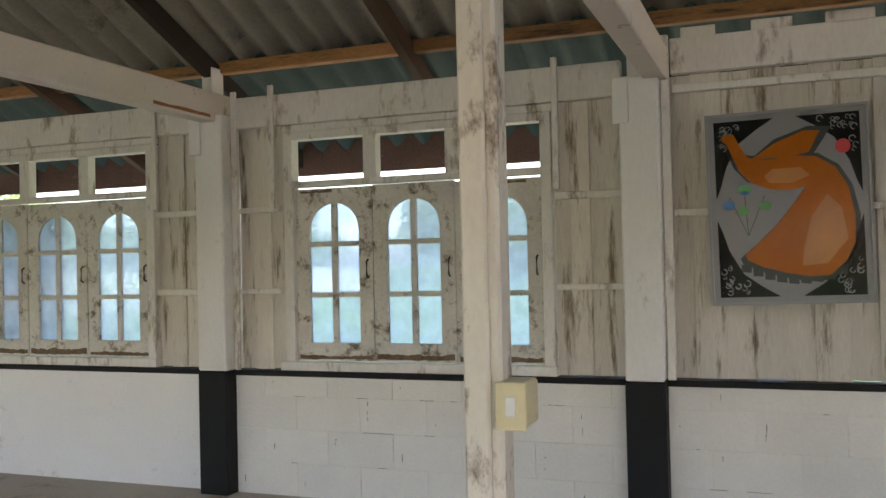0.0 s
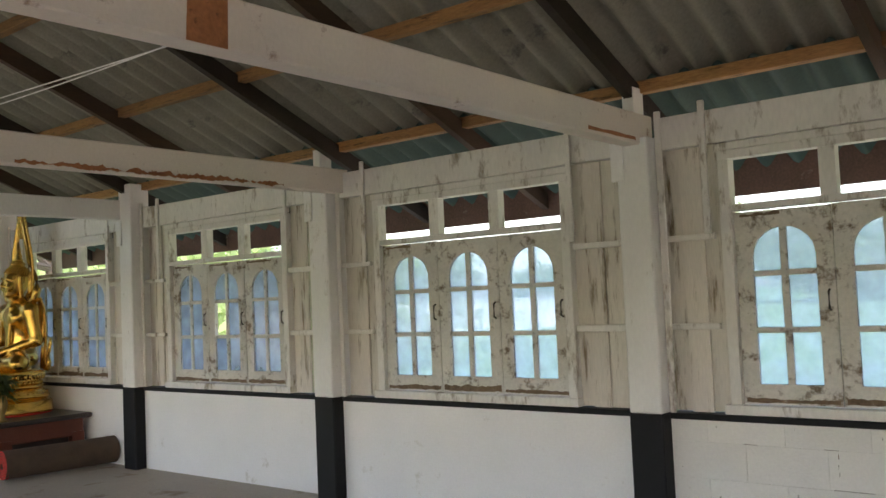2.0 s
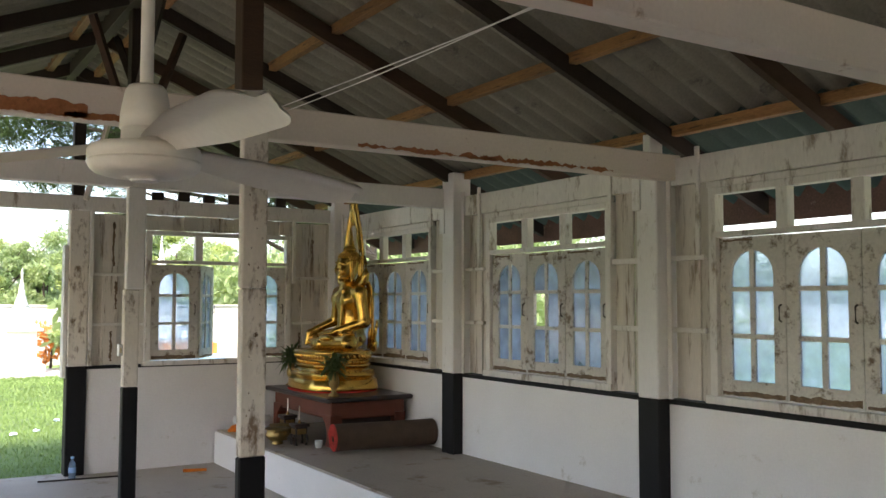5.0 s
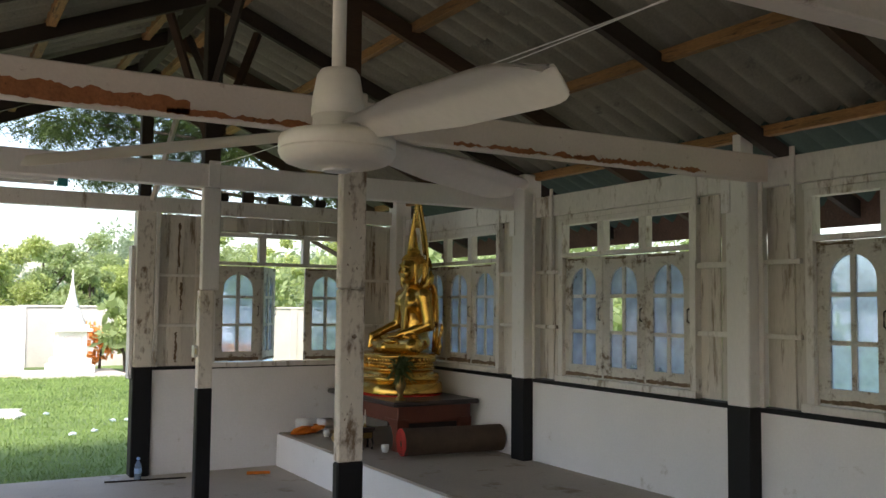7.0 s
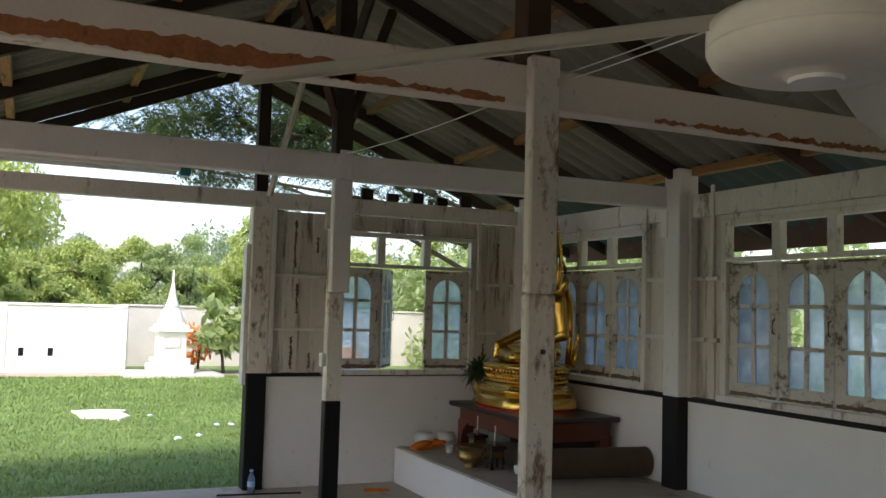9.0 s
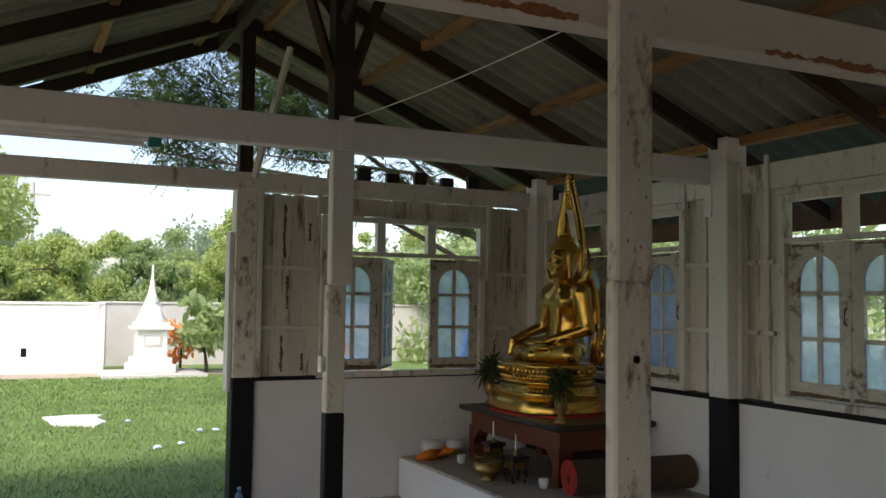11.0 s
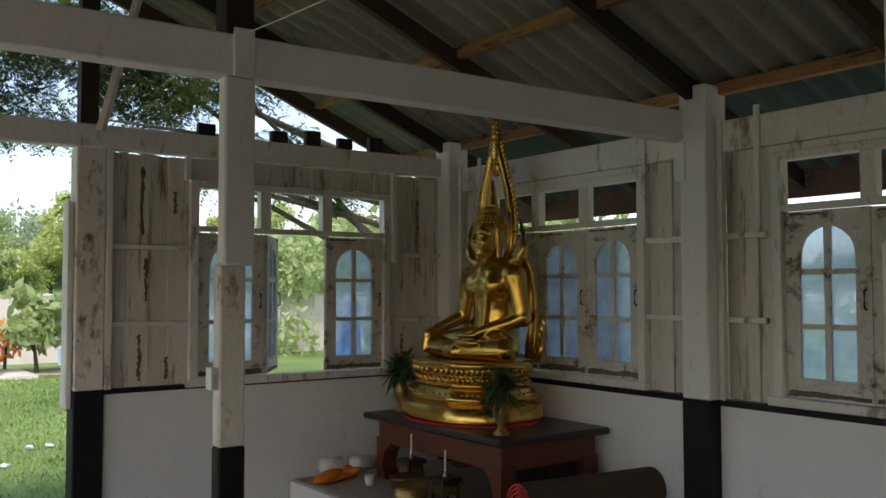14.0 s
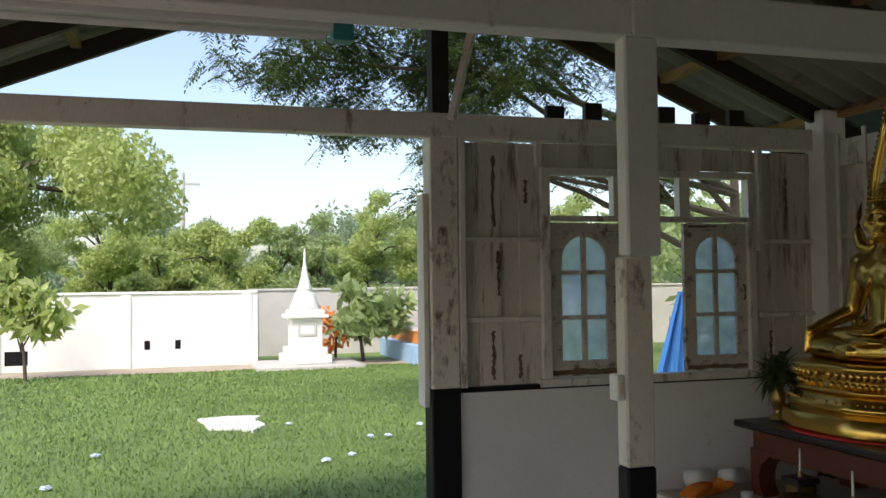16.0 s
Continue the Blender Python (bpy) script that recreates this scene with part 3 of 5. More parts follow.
# posts under the ridge
pa = tagged(new("post_a"), "stained cream timber post with a black foot", "post", kind="structure")
part("upper_post", bx(-5.40, -5.345, 1.393, 1.522, 1.765, 2.70, bevel=0.008), POST, pa)
part("lower_post", bx(-5.415, -5.362, 1.40, 1.53, 0.96, 1.763, bevel=0.008), POST, pa)
part("black_foot", bx(-5.417, -5.36, 1.398, 1.532, 0, 0.96, bevel=0.008), BLACK, pa, "black painted foot")
knots = bmesh.new()
for k in range(26):
    z, y, r = rng.uniform(1.0, 2.6), rng.uniform(1.42, 1.50), rng.uniform(0.0015, 0.0055)
    plate(knots, [(y + r * rng.uniform(.6, 1.3) * math.cos(a), z + r * rng.uniform(.8, 2.2) * math.sin(a)) for a in [j * 0.7 for j in range(9)]], 0.0015, Matrix.Translation((-5.3465 if z > 1.765 else -5.3635, 0, 0)) @ ETURN)
plate(knots, [(1.475 + 0.013 * math.cos(j * .6), 1.54 + 0.012 * math.sin(j * .6)) for j in range(10)], 0.0015, Matrix.Translation((-5.3635, 0, 0)) @ ETURN)
part("dark_knots", knots, ROT, pa, "dark knots and stains")
pb = tagged(new("post_b"), "slim cream timber post with a black foot", "post", kind="structure")
part("upper_post", bx(-8.24, -8.165, 1.50, 1.632, 1.79, 2.56, bevel=0.008), COLUMN, pb)
part("lower_post", bx(-8.252, -8.178, 1.49, 1.60, 1.06, 1.788, bevel=0.008), POST, pb)
part("black_foot", bx(-8.254, -8.176, 1.488, 1.602, 0, 1.06, bevel=0.008), BLACK, pb, "black painted foot")
part("cap_strip", bx(-8.168, -8.15, 1.53, 1.62, 2.56, 2.76), COLUMN, pb)
pc = tagged(new("post_c"), "cream timber post with dark knots", "post", kind="structure")
part("upper_post", bx(-0.61, -0.528, 1.632, 1.71, 0.9, 2.525, bevel=0.008), POST, pc)
part("front_strip", bx(-0.605, -0.55, 1.612, 1.631, 0.9, 2.45, bevel=0.005), POST, pc)
part("black_foot", bx(-0.612, -0.526, 1.63, 1.712, 0, 0.9, bevel=0.008), BLACK, pc, "black painted foot")
for px in (-10.67, -8.2, -5.5, -3.1, -0.62, 1.9):
    p = tagged(new("post_south"), "white timber post of the open side", "post", kind="structure")
    part("upper_post", bx(px - 0.07, px + 0.07, -1.87, -1.73, 0.9, 2.6, bevel=0.008), POST, p)
    part("black_foot", bx(px - 0.072, px + 0.072, -1.872, -1.728, 0, 0.9, bevel=0.008), BLACK, p, "black painted foot")

# ---- things in the hall ----
def switch_box():
    t = thing("switch_box", "cream plastic switch box fixed on a timber post", "switch box", (-0.508, 1.66, 1.37))
    part("body", bx(-0.020, 0.04, -0.07, 0.03, -0.046, 0.046, bevel=0.006), CREAM, t)
    part("cover", bx(-0.022, 0.042, -0.076, -0.071, -0.048, 0.048, bevel=0.002), CREAM, t)
    part("rocker", bx(0.0, 0.022, -0.081, -0.077, -0.02, 0.02, bevel=0.002), WHITE, t, "white rocker switch")
    return t


switch_box()
t = thing("light_switch", "small white light switch on a timber post", "switch", (-8.215, 1.488, 1.335))
part("body", bx(-0.03, 0.03, -0.03, 0.0, -0.045, 0.045), WHITE, t)
part("rocker", bx(0.031, 0.034, -0.022, -0.008, -0.02, 0.02, bevel=0.001), CREAM, t)


def ceiling_fan():
    t = thing("ceiling_fan", "cream three-blade ceiling fan hanging from a beam", "ceiling fan", (-3.005, 0.368, 1.938))
    bm = bmesh.new()
    lathe(bm, [(0.03, 0.0), (0.033, 0.004), (0.05, 0.004), (0.08, 0.007), (0.095, 0.012), (0.103, 0.019), (0.107, 0.027), (0.1085, 0.031), (0.1085, 0.033), (0.1065, 0.034), (0.1065, 0.037), (0.1085, 0.038), (0.108, 0.055), (0.104, 0.062), (0.098, 0.065), (0.05, 0.069), (0.047, 0.072), (0.046, 0.1)], seg=48)
    smooth(part("motor", bm, FANPAINT, t))
    bm = bmesh.new()
    lathe(bm, [(0.008, -0.004), (0.026, -0.004), (0.028, 0.001)], seg=24)
    part("badge", bm, WHITE, t, "round badge under the motor")
    bm = bmesh.new()
    lathe(bm, [(0.05, 0.1), (0.048, 0.13), (0.04, 0.175), (0.033, 0.185), (0.012, 0.19)], seg=32)
    smooth(part("canopy", bm, FANPAINT, t, "grey-cream conical canopy"))
    bm = bmesh.new()
    lathe(bm, [(0.013, 0.18), (0.013, 0.60)], seg=16)
    smooth(part("rod", bm, FANPAINT, t))
    for ang in (227, 115, 0):
        bm = bmesh.new()
        n, m = 30, 8
        rows = []
        for i in range(n + 1):
            r = 0.09 + 0.57 * i / n
            w = 0.032 + 0.025 * min(1, i / n * 2.2)
            if i > n - 5:
                w *= math.sqrt(max(0.05, 1 - ((i - n + 5) / 5.2) ** 2.5))
            row = []
            for j in range(m + 1):
                v = -1 + 2 * j / m
                row.append((r, v * w, 0.072 - v * w * 0.3 - 0.010 * (v * v) + 0.004 * math.exp(-(v * 3) ** 2) - 0.03 * i / n))
            rows.append(row)
        for off in (0, -0.004):
            g = [[bm.verts.new((a, b, c + off)) for a, b, c in row] for row in rows]
            for i in range(n):
                for j in range(m):
                    bm.faces.new((g[i][j], g[i + 1][j], g[i + 1][j + 1], g[i][j + 1]))
        bmesh.ops.rotate(bm, verts=bm.verts, cent=(0, 0, 0), matrix=Matrix.Rotation(radians(ang), 3, "Z"))
        smooth(part("blade", bm, FANPAINT, t))
    return t


ceiling_fan()

# wires from beam to beam
def wire(name, pts, r, label):
    cu = bpy.data.curves.new(name, "CURVE")
    cu.dimensions, cu.bevel_depth, cu.bevel_resolution = "3D", r, 2
    sp = cu.splines.new("POLY")
    n = 16
    a, b, sag = pts
    sp.points.add(n)
    for i in range(n + 1):
        f = i / n
        q = Vector(a).lerp(Vector(b), f)
        sp.points[i].co = (q.x, q.y, q.z - sag * 4 * f * (1 - f), 1)
    cu.materials.append(WHITE)
    return tagged(new(name, cu), label, "cable")


wire("cable", ((-3.1, 1.75, 2.69), (-5.46, 1.6, 2.64), 0.02), 0.003, "thin pale electric cable strung between beams")
wire("cable", ((-3.1, 1.8, 2.69), (-5.46, 1.6, 2.67), 0.005), 0.003, "thin pale electric cable strung between beams")
wire("cable", ((-5.46, 1.6, 2.67), (-8.17, 1.58, 2.74), 0.03), 0.003, "thin pale electric cable strung between beams")

t = thing("fluorescent_lamp", "unlit fluorescent tube batten hung below a beam", "lamp", (-8.32, -0.1, 2.56))
part("batten", bx(-0.03, 0.03, -0.62, 0.62, -0.02, 0.02), WHITE, t)
bm = bmesh.new()
tube(bm, [(0, -0.58, -0.035), (0, 0.58, -0.035)], [0.013, 0.013], 12)
part("tube", bm, WHITE, t)
part("end_cap", bx(-0.032, 0.032, 0.6, 0.67, -0.05, 0.03), TEAL, t, "teal end cap")
part("end_cap", bx(-0.032, 0.032, -0.67, -0.6, -0.05, 0.03), TEAL, t, "teal end cap")

# picture of a dove
def picture():
    t = thing("poster", "framed picture of an orange dove with grey ornament corners", "picture", (0.045, 4.40, 1.885))
    m = Matrix(((1, 0, 0, 0), (0, 0, -1, 0), (0, 1, 0, 0), (0, 0, 0, 1)))
    W, H = 0.36, 0.458
    bm = bmesh.new()
    plate(bm, [(-W, -H), (W, -H), (W, H), (-W, H)], 0.012, m)
    part("sheet", bm, GREYPAPER, t)
    bm = bmesh.new()
    for u0, u1, v0, v1 in ((-W, W, -H, -H + 0.012), (-W, W, H - 0.012, H), (-W, -W + 0.012, -H + 0.012, H - 0.012), (W - 0.012, W, -H + 0.012, H - 0.012)):
        plate(bm, [(u0, v0), (u1, v0), (u1, v1), (u0, v1)], 0.02, m)
    part("frame", bm, GREYPAPER, t, "thin grey frame")

    def layer(name, outlines, mtl, lift, label=""):
        b = bmesh.new()
        for o in outlines:
            plate(b, o, 0.0008, m @ Matrix.Translation((0, 0, lift)))
            if len(outlines) < 10:
                part(name, b, mtl, t, label)
                b = bmesh.new()
        if len(outlines) < 10:
            b.free()
        else:
            tagged(part(name, b, mtl, t, label), kind="stuff")
    corners, curls = [], []
    for sx in (-1, 1):
        for sy in (-1, 1):
            pts = [(0.32, 0.42), (0.05, 0.42), (0.13, 0.37), (0.21, 0.31), (0.27, 0.2), (0.30, 0.1), (0.32, 0.05)]
            pts = [(sx * a, sy * b) for a, b in pts]
            corners.append(pts if sx * sy > 0 else pts[::-1])
            for k in range(16):
                a, r = rng.uniform(0, 1), rng.uniform(0.008, 0.018)
                cx, cy = 0.30 - 0.17 * a * rng.random(), 0.40 - 0.2 * (1 - a) * rng.random()
                n = 9
                arc = [(cx + r * math.cos(q * 0.6), cy + r * math.sin(q * 0.6)) for q in range(n)] + [(cx + 0.7 * r * math.cos(q * 0.6), cy + 0.7 * r * math.sin(q * 0.6)) for q in range(n)][::-1]
                arc = [(sx * p, sy * q) for p, q in arc]
                curls.append(arc if sx * sy > 0 else arc[::-1])
    layer("corner_ornament", corners, INK, 0.0125, "black printed corner ornaments")
    layer("corner_curls", curls, GREYPAPER, 0.0135)
    body = [(-0.29, 0.335), (-0.27, 0.36), (-0.23, 0.355), (-0.205, 0.30), (-0.17, 0.24), (-0.08, 0.225), (0.05, 0.235), (0.13, 0.225), (0.21, 0.17), (0.26, 0.08), (0.285, -0.05), (0.28, -0.18), (0.24, -0.26), (0.17, -0.325), (0.08, -0.33), (-0.02, -0.31), (-0.12, -0.28), (-0.19, -0.245), (-0.2, -0.22), (-0.12, -0.15), (-0.04, -0.07), (0.03, 0.02), (0.08, 0.09), (0.02, 0.075), (-0.08, 0.085), (-0.16, 0.12), (-0.21, 0.18), (-0.24, 0.25), (-0.262, 0.31)]
    c = Vector((0.05, 0.0))
    halo = [(c.x + (u - c.x) * 1.09, c.y + (v - c.y) * 1.07) for u, v in body]
    layer("dove_shadow", [halo[::-1]], DOVEDARK, 0.0125)
    layer("wing_shadow", [[(-0.17, 0.225), (0.02, 0.215), (0.12, 0.24), (0.2, 0.36), (0.1, 0.37), (-0.05, 0.32)]], DOVEDARK, 0.0128)
    layer("wing", [[(-0.15, 0.235), (0.0, 0.228), (0.1, 0.25), (0.15, 0.345), (0.08, 0.35), (-0.05, 0.30)]], DOVE, 0.0145, "orange wing")
    layer("dove", [body[::-1]], DOVE, 0.0145, "orange dove")
    layer("tail_shine", [[(0.06, -0.2), (0.1, -0.05), (0.17, 0.05), (0.23, -0.02), (0.25, -0.16), (0.16, -0.27), (0.05, -0.28)][::-1]], PEACH, 0.0155)
    layer("wing_mark", [[(-0.1, 0.15), (-0.06, 0.18), (0.06, 0.18), (0.1, 0.14), (0.02, 0.11), (-0.08, 0.115)][::-1]], PEACH, 0.0155)
    layer("tail_fringe", [[(-0.22 + k * 0.052, -0.265 - 0.05 * math.sin(k / 9 * 3.1)), (-0.22 + k * 0.052, -0.30 - 0.06 * math.sin(k / 9 * 3.1)), (-0.175 + k * 0.052, -0.305 - 0.06 * math.sin(k / 9 * 3.1)), (-0.175 + k * 0.052, -0.265 - 0.05 * math.sin(k / 9 * 3.1))] for k in range(9)], DOVEDARK, 0.0135)
    disc = lambda u, v, r, s=1.0: [(u + r * math.cos(q * 0.6283), v + s * r * math.sin(q * 0.6283)) for q in range(10)]
    layer("rose", [disc(0.245, 0.265, 0.034)], REDPRINT, 0.0145, "red flower")
    layer("flower_green", [disc(-0.19, 0.09, 0.034, 0.7), disc(-0.2, -0.01, 0.024), disc(-0.1, 0.01, 0.028, 0.8)], GREENPRINT, 0.0145, "green flowers")
    layer("flower_blue", [disc(-0.265, 0.02, 0.03, 0.8), disc(-0.19, 0.075, 0.02, 0.5)], BLUEPRINT, 0.0148, "blue flowers")
    layer("stem", [[(-0.19 + d, 0.06), (-0.193 + d, 0.06), (-0.183, -0.13), (-0.18, -0.13)] for d in (0, 0.09, -0.07)], DOVEDARK, 0.0138)
    b = bmesh.new()
    plate(b, [(-W + 0.012, -H + 0.012), (W - 0.012, -H + 0.012), (W - 0.012, H - 0.012), (-W + 0.012, H - 0.012)], 0.002, m @ Matrix.Translation((0, 0, 0.0175)))
    part("cover_glass", b, CLEARGLASS, t).visible_shadow = False
    t.rotation_euler = (0, radians(-1.0), 0)
    return t


picture()

# ---- altar ----
def altar_table():
    t = thing("altar_table", "low red lacquered altar table with a dark top", "table", (-9.63, 3.90, PLAT))
    part("tabletop", bx(-0.79, 0.78, -0.44, 0.48, 0.415, 0.46, bevel=0.012), DARKTOP, t, "dark wooden tabletop")
    part("apron", bx(-0.70, 0.70, -0.36, 0.43, 0.25, 0.414, bevel=0.01), LACQUER, t)
    part("side_panel", bx(0.60, 0.64, -0.24, 0.31, 0.05, 0.289), DARKTOP, t, "dark side panel")
    for sx in (-1, 1):
        for y0 in (-0.37, 0.31):
            bm = bmesh.new()
            prof = [(0.0, 0.29), (0.0, 0.0), (0.13, 0.0), (0.085, 0.06), (0.08, 0.13), (0.11, 0.2), (0.2, 0.27), (0.27, 0.29)]
            pts = [(sx * (0.71 - a), b) for a, b in prof]
            plate(bm, pts if sx < 0 else pts[::-1], 0.12, Matrix.Translation((0, y0 + 0.12, 0)) @ NTURN)
            part("leg", bm, LACQUER, t, "red curved leg")
    return t


altar_table()


def seg_dist(p, a, b, ra, rb):
    """Distance to a tapered rod."""
    a, b = np.array(a), np.array(b)
    ab = b - a
    f = np.clip(((p - a) @ ab) / (ab @ ab), 0, 1)
    return np.linalg.norm(p - a - f[..., None] * ab, axis=-1) - (ra + (rb - ra) * f)


def egg_dist(p, c, r):
    """Distance to an ellipsoid, near enough for blending."""
    q = (p - np.array(c)) / np.array(r)
    k0 = np.linalg.norm(q, axis=-1) + 1e-6
    k1 = np.linalg.norm(q / np.array(r), axis=-1) + 1e-6
    return k0 * (k0 - 1) / k1


def blend(a, b, k):
    h = np.clip(0.5 + 0.5 * (b - a) / k, 0, 1)
    return b + (a - b) * h - k * h * (1 - h)


def skin_over(bm, shapes, lo, hi, h):
    """One smooth skin over blended shapes: (kind, args, blend width)."""
    n = [int((hi[k] - lo[k]) / h) + 1 for k in range(3)]
    axes = [lo[k] + h * np.arange(n[k]) for k in range(3)]
    p = np.stack(np.meshgrid(*axes, indexing="ij"), -1)
    v = None
    for kind, args, k in shapes:
        d = seg_dist(p, *args) if kind == "rod" else egg_dist(p, *args)
        v = d if v is None else blend(v, d, k)
    acc, cnt = np.zeros([m - 1 for m in n] + [3]), np.zeros([m - 1 for m in n])
    corner = [(i, j, k) for i in (0, 1) for j in (0, 1) for k in (0, 1)]
    cut = lambda arr, o: arr[o[0]:n[0] - 1 + o[0], o[1]:n[1] - 1 + o[1], o[2]:n[2] - 1 + o[2]]
    for a in corner:
        for ax in range(3):
            if a[ax] == 0:
                b = tuple(1 if q == ax else a[q] for q in range(3))
                va, vb = cut(v, a), cut(v, b)
                hit = (va < 0) != (vb < 0)
                t = np.where(hit, va / np.where(hit, va - vb, 1), 0)
                acc += np.where(hit[..., None], cut(p, a) + t[..., None] * (np.array(b) - np.array(a)) * h, 0)
                cnt += hit
    ids = -np.ones(cnt.shape, int)
    live = cnt > 0
    ids[live] = np.arange(live.sum())
    verts = [bm.verts.new(q) for q in (acc[live] / cnt[live][:, None]).tolist()]
    for ax in range(3):
        u, w = (ax + 1) % 3, (ax + 2) % 3
        va = np.moveaxis(v, (ax, u, w), (0, 1, 2))
        im = np.moveaxis(ids, (ax, u, w), (0, 1, 2))
        a, b = va[:-1, 1:-1, 1:-1] < 0, va[1:, 1:-1, 1:-1] < 0
        for way, hit in ((True, a & ~b), (False, ~a & b)):
            i, j, k = np.nonzero(hit)
            q = np.stack([im[i, j, k], im[i, j + 1, k], im[i, j + 1, k + 1], im[i, j, k + 1]], 1).tolist()
            for f in q:
                bm.faces.new([verts[e] for e in (f if way else f[::-1])])


def bead(bm, c, r, rot=(0, 0, 0), seg=8):
    """A small rounded bead of rings and two poles."""
    r = r if isinstance(r, tuple) else (r, r, r)
    m = Matrix.LocRotScale(c, Euler([radians(a) for a in rot]), r)
    n = max(3, seg // 2)
    rings = [[bm.verts.new(m @ Vector((math.sin(math.pi * k / n) * math.cos(2 * math.pi * i / seg), math.sin(math.pi * k / n) * math.sin(2 * math.pi * i / seg), -math.cos(math.pi * k / n)))) for i in range(seg)] for k in range(1, n)]
    low, top = bm.verts.new(m @ Vector((0, 0, -1))), bm.verts.new(m @ Vector((0, 0, 1)))
    for i in range(seg):
        q = (i + 1) % seg
        bm.faces.new((low, rings[0][q], rings[0][i])), bm.faces.new((top, rings[-1][i], rings[-1][q]))
        for a, b in zip(rings, rings[1:]):
            bm.faces.new((a[i], a[q], b[q], b[i]))


def statue():
    """A seated gilt figure on a tiered base with a flame-shaped arch behind it, facing the open hall."""
    bm = bmesh.new()

    def tier(profile, power=2.7, seg=56):
        rings = []
        for rx, ry, z in profile:
            ring = []
            for i in range(seg):
                a = 2 * math.pi * i / seg
                c, q = math.cos(a), math.sin(a)
                ring.append(bm.verts.new((rx * math.copysign(abs(c) ** (2 / power), c), ry * math.copysign(abs(q) ** (2 / power), q), z)))
            rings.append(ring)
        for a, b in zip(rings, rings[1:]):
            for i in range(seg):
                bm.faces.new((a[i], a[(i + 1) % seg], b[(i + 1) % seg], b[i]))
        bm.faces.new(rings[0][::-1]), bm.faces.new(rings[-1])
    tier([(0.515, 0.405, 0.0), (0.517, 0.407, 0.012), (0.508, 0.40, 0.10), (0.50, 0.392, 0.106), (0.475, 0.37, 0.108), (0.473, 0.368, 0.125)])
    tier([(0.468, 0.365, 0.126), (0.482, 0.377, 0.14), (0.485, 0.38, 0.155), (0.478, 0.374, 0.17), (0.455, 0.352, 0.19), (0.43, 0.33, 0.215), (0.42, 0.32, 0.225)])
    tier([(0.425, 0.325, 0.226), (0.44, 0.338, 0.232), (0.44, 0.338, 0.25), (0.425, 0.325, 0.256), (0.41, 0.312, 0.262), (0.41, 0.312, 0.31), (0.43, 0.33, 0.335), (0.45, 0.348, 0.362), (0.45, 0.348, 0.385), (0.43, 0.33, 0.392)])
    for k in range(56):
        a = 2 * math.pi * (k + 0.5) / 56
        c, q = math.cos(a), math.sin(a)
        ux, uy = math.copysign(abs(c) ** 0.74, c), math.copysign(abs(q) ** 0.74, q)
        bead(bm, (0.43 * ux, 0.332 * uy, 0.335), (0.02, 0.02, 0.032), seg=8)
        bead(bm, (0.41 * ux, 0.312 * uy, 0.277), (0.019, 0.019, 0.02), seg=8)
        bead(bm, (0.465 * ux, 0.362 * uy, 0.183), (0.012, 0.012, 0.012), seg=6)
    # body, one smooth skin
    rod, egg = "rod", "egg"
    body = [(egg, ((0.02, 0.19, 0.90), (0.225, 0.145, 0.20)), 0), (egg, ((0.02, 0.19, 0.66), (0.165, 0.13, 0.22)), 0.06), (egg, ((0.02, 0.16, 0.50), (0.25, 0.18, 0.12)), 0.06),
            (rod, ((-0.2, 0.19, 0.965), (0.24, 0.19, 0.965), 0.085, 0.085), 0.06), (rod, ((0.01, 0.18, 1.0), (0.0, 0.165, 1.16), 0.072, 0.066), 0.05)]
    for s in (-1, 1):
        body += [(egg, ((0.02 + s * 0.095, 0.085, 0.90), (0.10, 0.06, 0.075)), 0.05),
                 (rod, ((s * 0.12, 0.10, 0.49), (s * 0.39, 0.0, 0.475), 0.115, 0.085), 0.04),
                 (rod, ((s * 0.40, -0.03, 0.465), (-s * 0.04, -0.16, 0.45), 0.078, 0.05), 0.02)]
    body += [(egg, ((0.15, -0.15, 0.515), (0.13, 0.05, 0.03)), 0.015),
             (rod, ((0.265, 0.19, 0.96), (0.318, 0.205, 0.68), 0.078, 0.06), 0.03), (rod, ((0.318, 0.205, 0.67), (0.10, -0.03, 0.57), 0.057, 0.036), 0.02),
             (egg, ((0.01, -0.06, 0.555), (0.11, 0.05, 0.022)), 0.02),
             (rod, ((-0.235, 0.19, 0.96), (-0.32, 0.19, 0.69), 0.078, 0.06), 0.03), (rod, ((-0.32, 0.19, 0.68), (-0.385, 0.0, 0.59), 0.056, 0.037), 0.02),
             (rod, ((-0.385, -0.01, 0.585), (-0.392, -0.09, 0.55), 0.036, 0.034), 0.015), (rod, ((-0.392, -0.09, 0.55), (-0.392, -0.125, 0.43), 0.034, 0.016), 0.012),
             (rod, ((0.12, 0.07, 1.03), (-0.02, 0.035, 0.86), 0.011, 0.011), 0.008), (rod, ((-0.02, 0.035, 0.86), (-0.17, 0.11, 0.68), 0.011, 0.011), 0.008),
             (rod, ((0.13, 0.055, 1.0), (0.09, 0.045, 0.62), 0.02, 0.016), 0.01)]
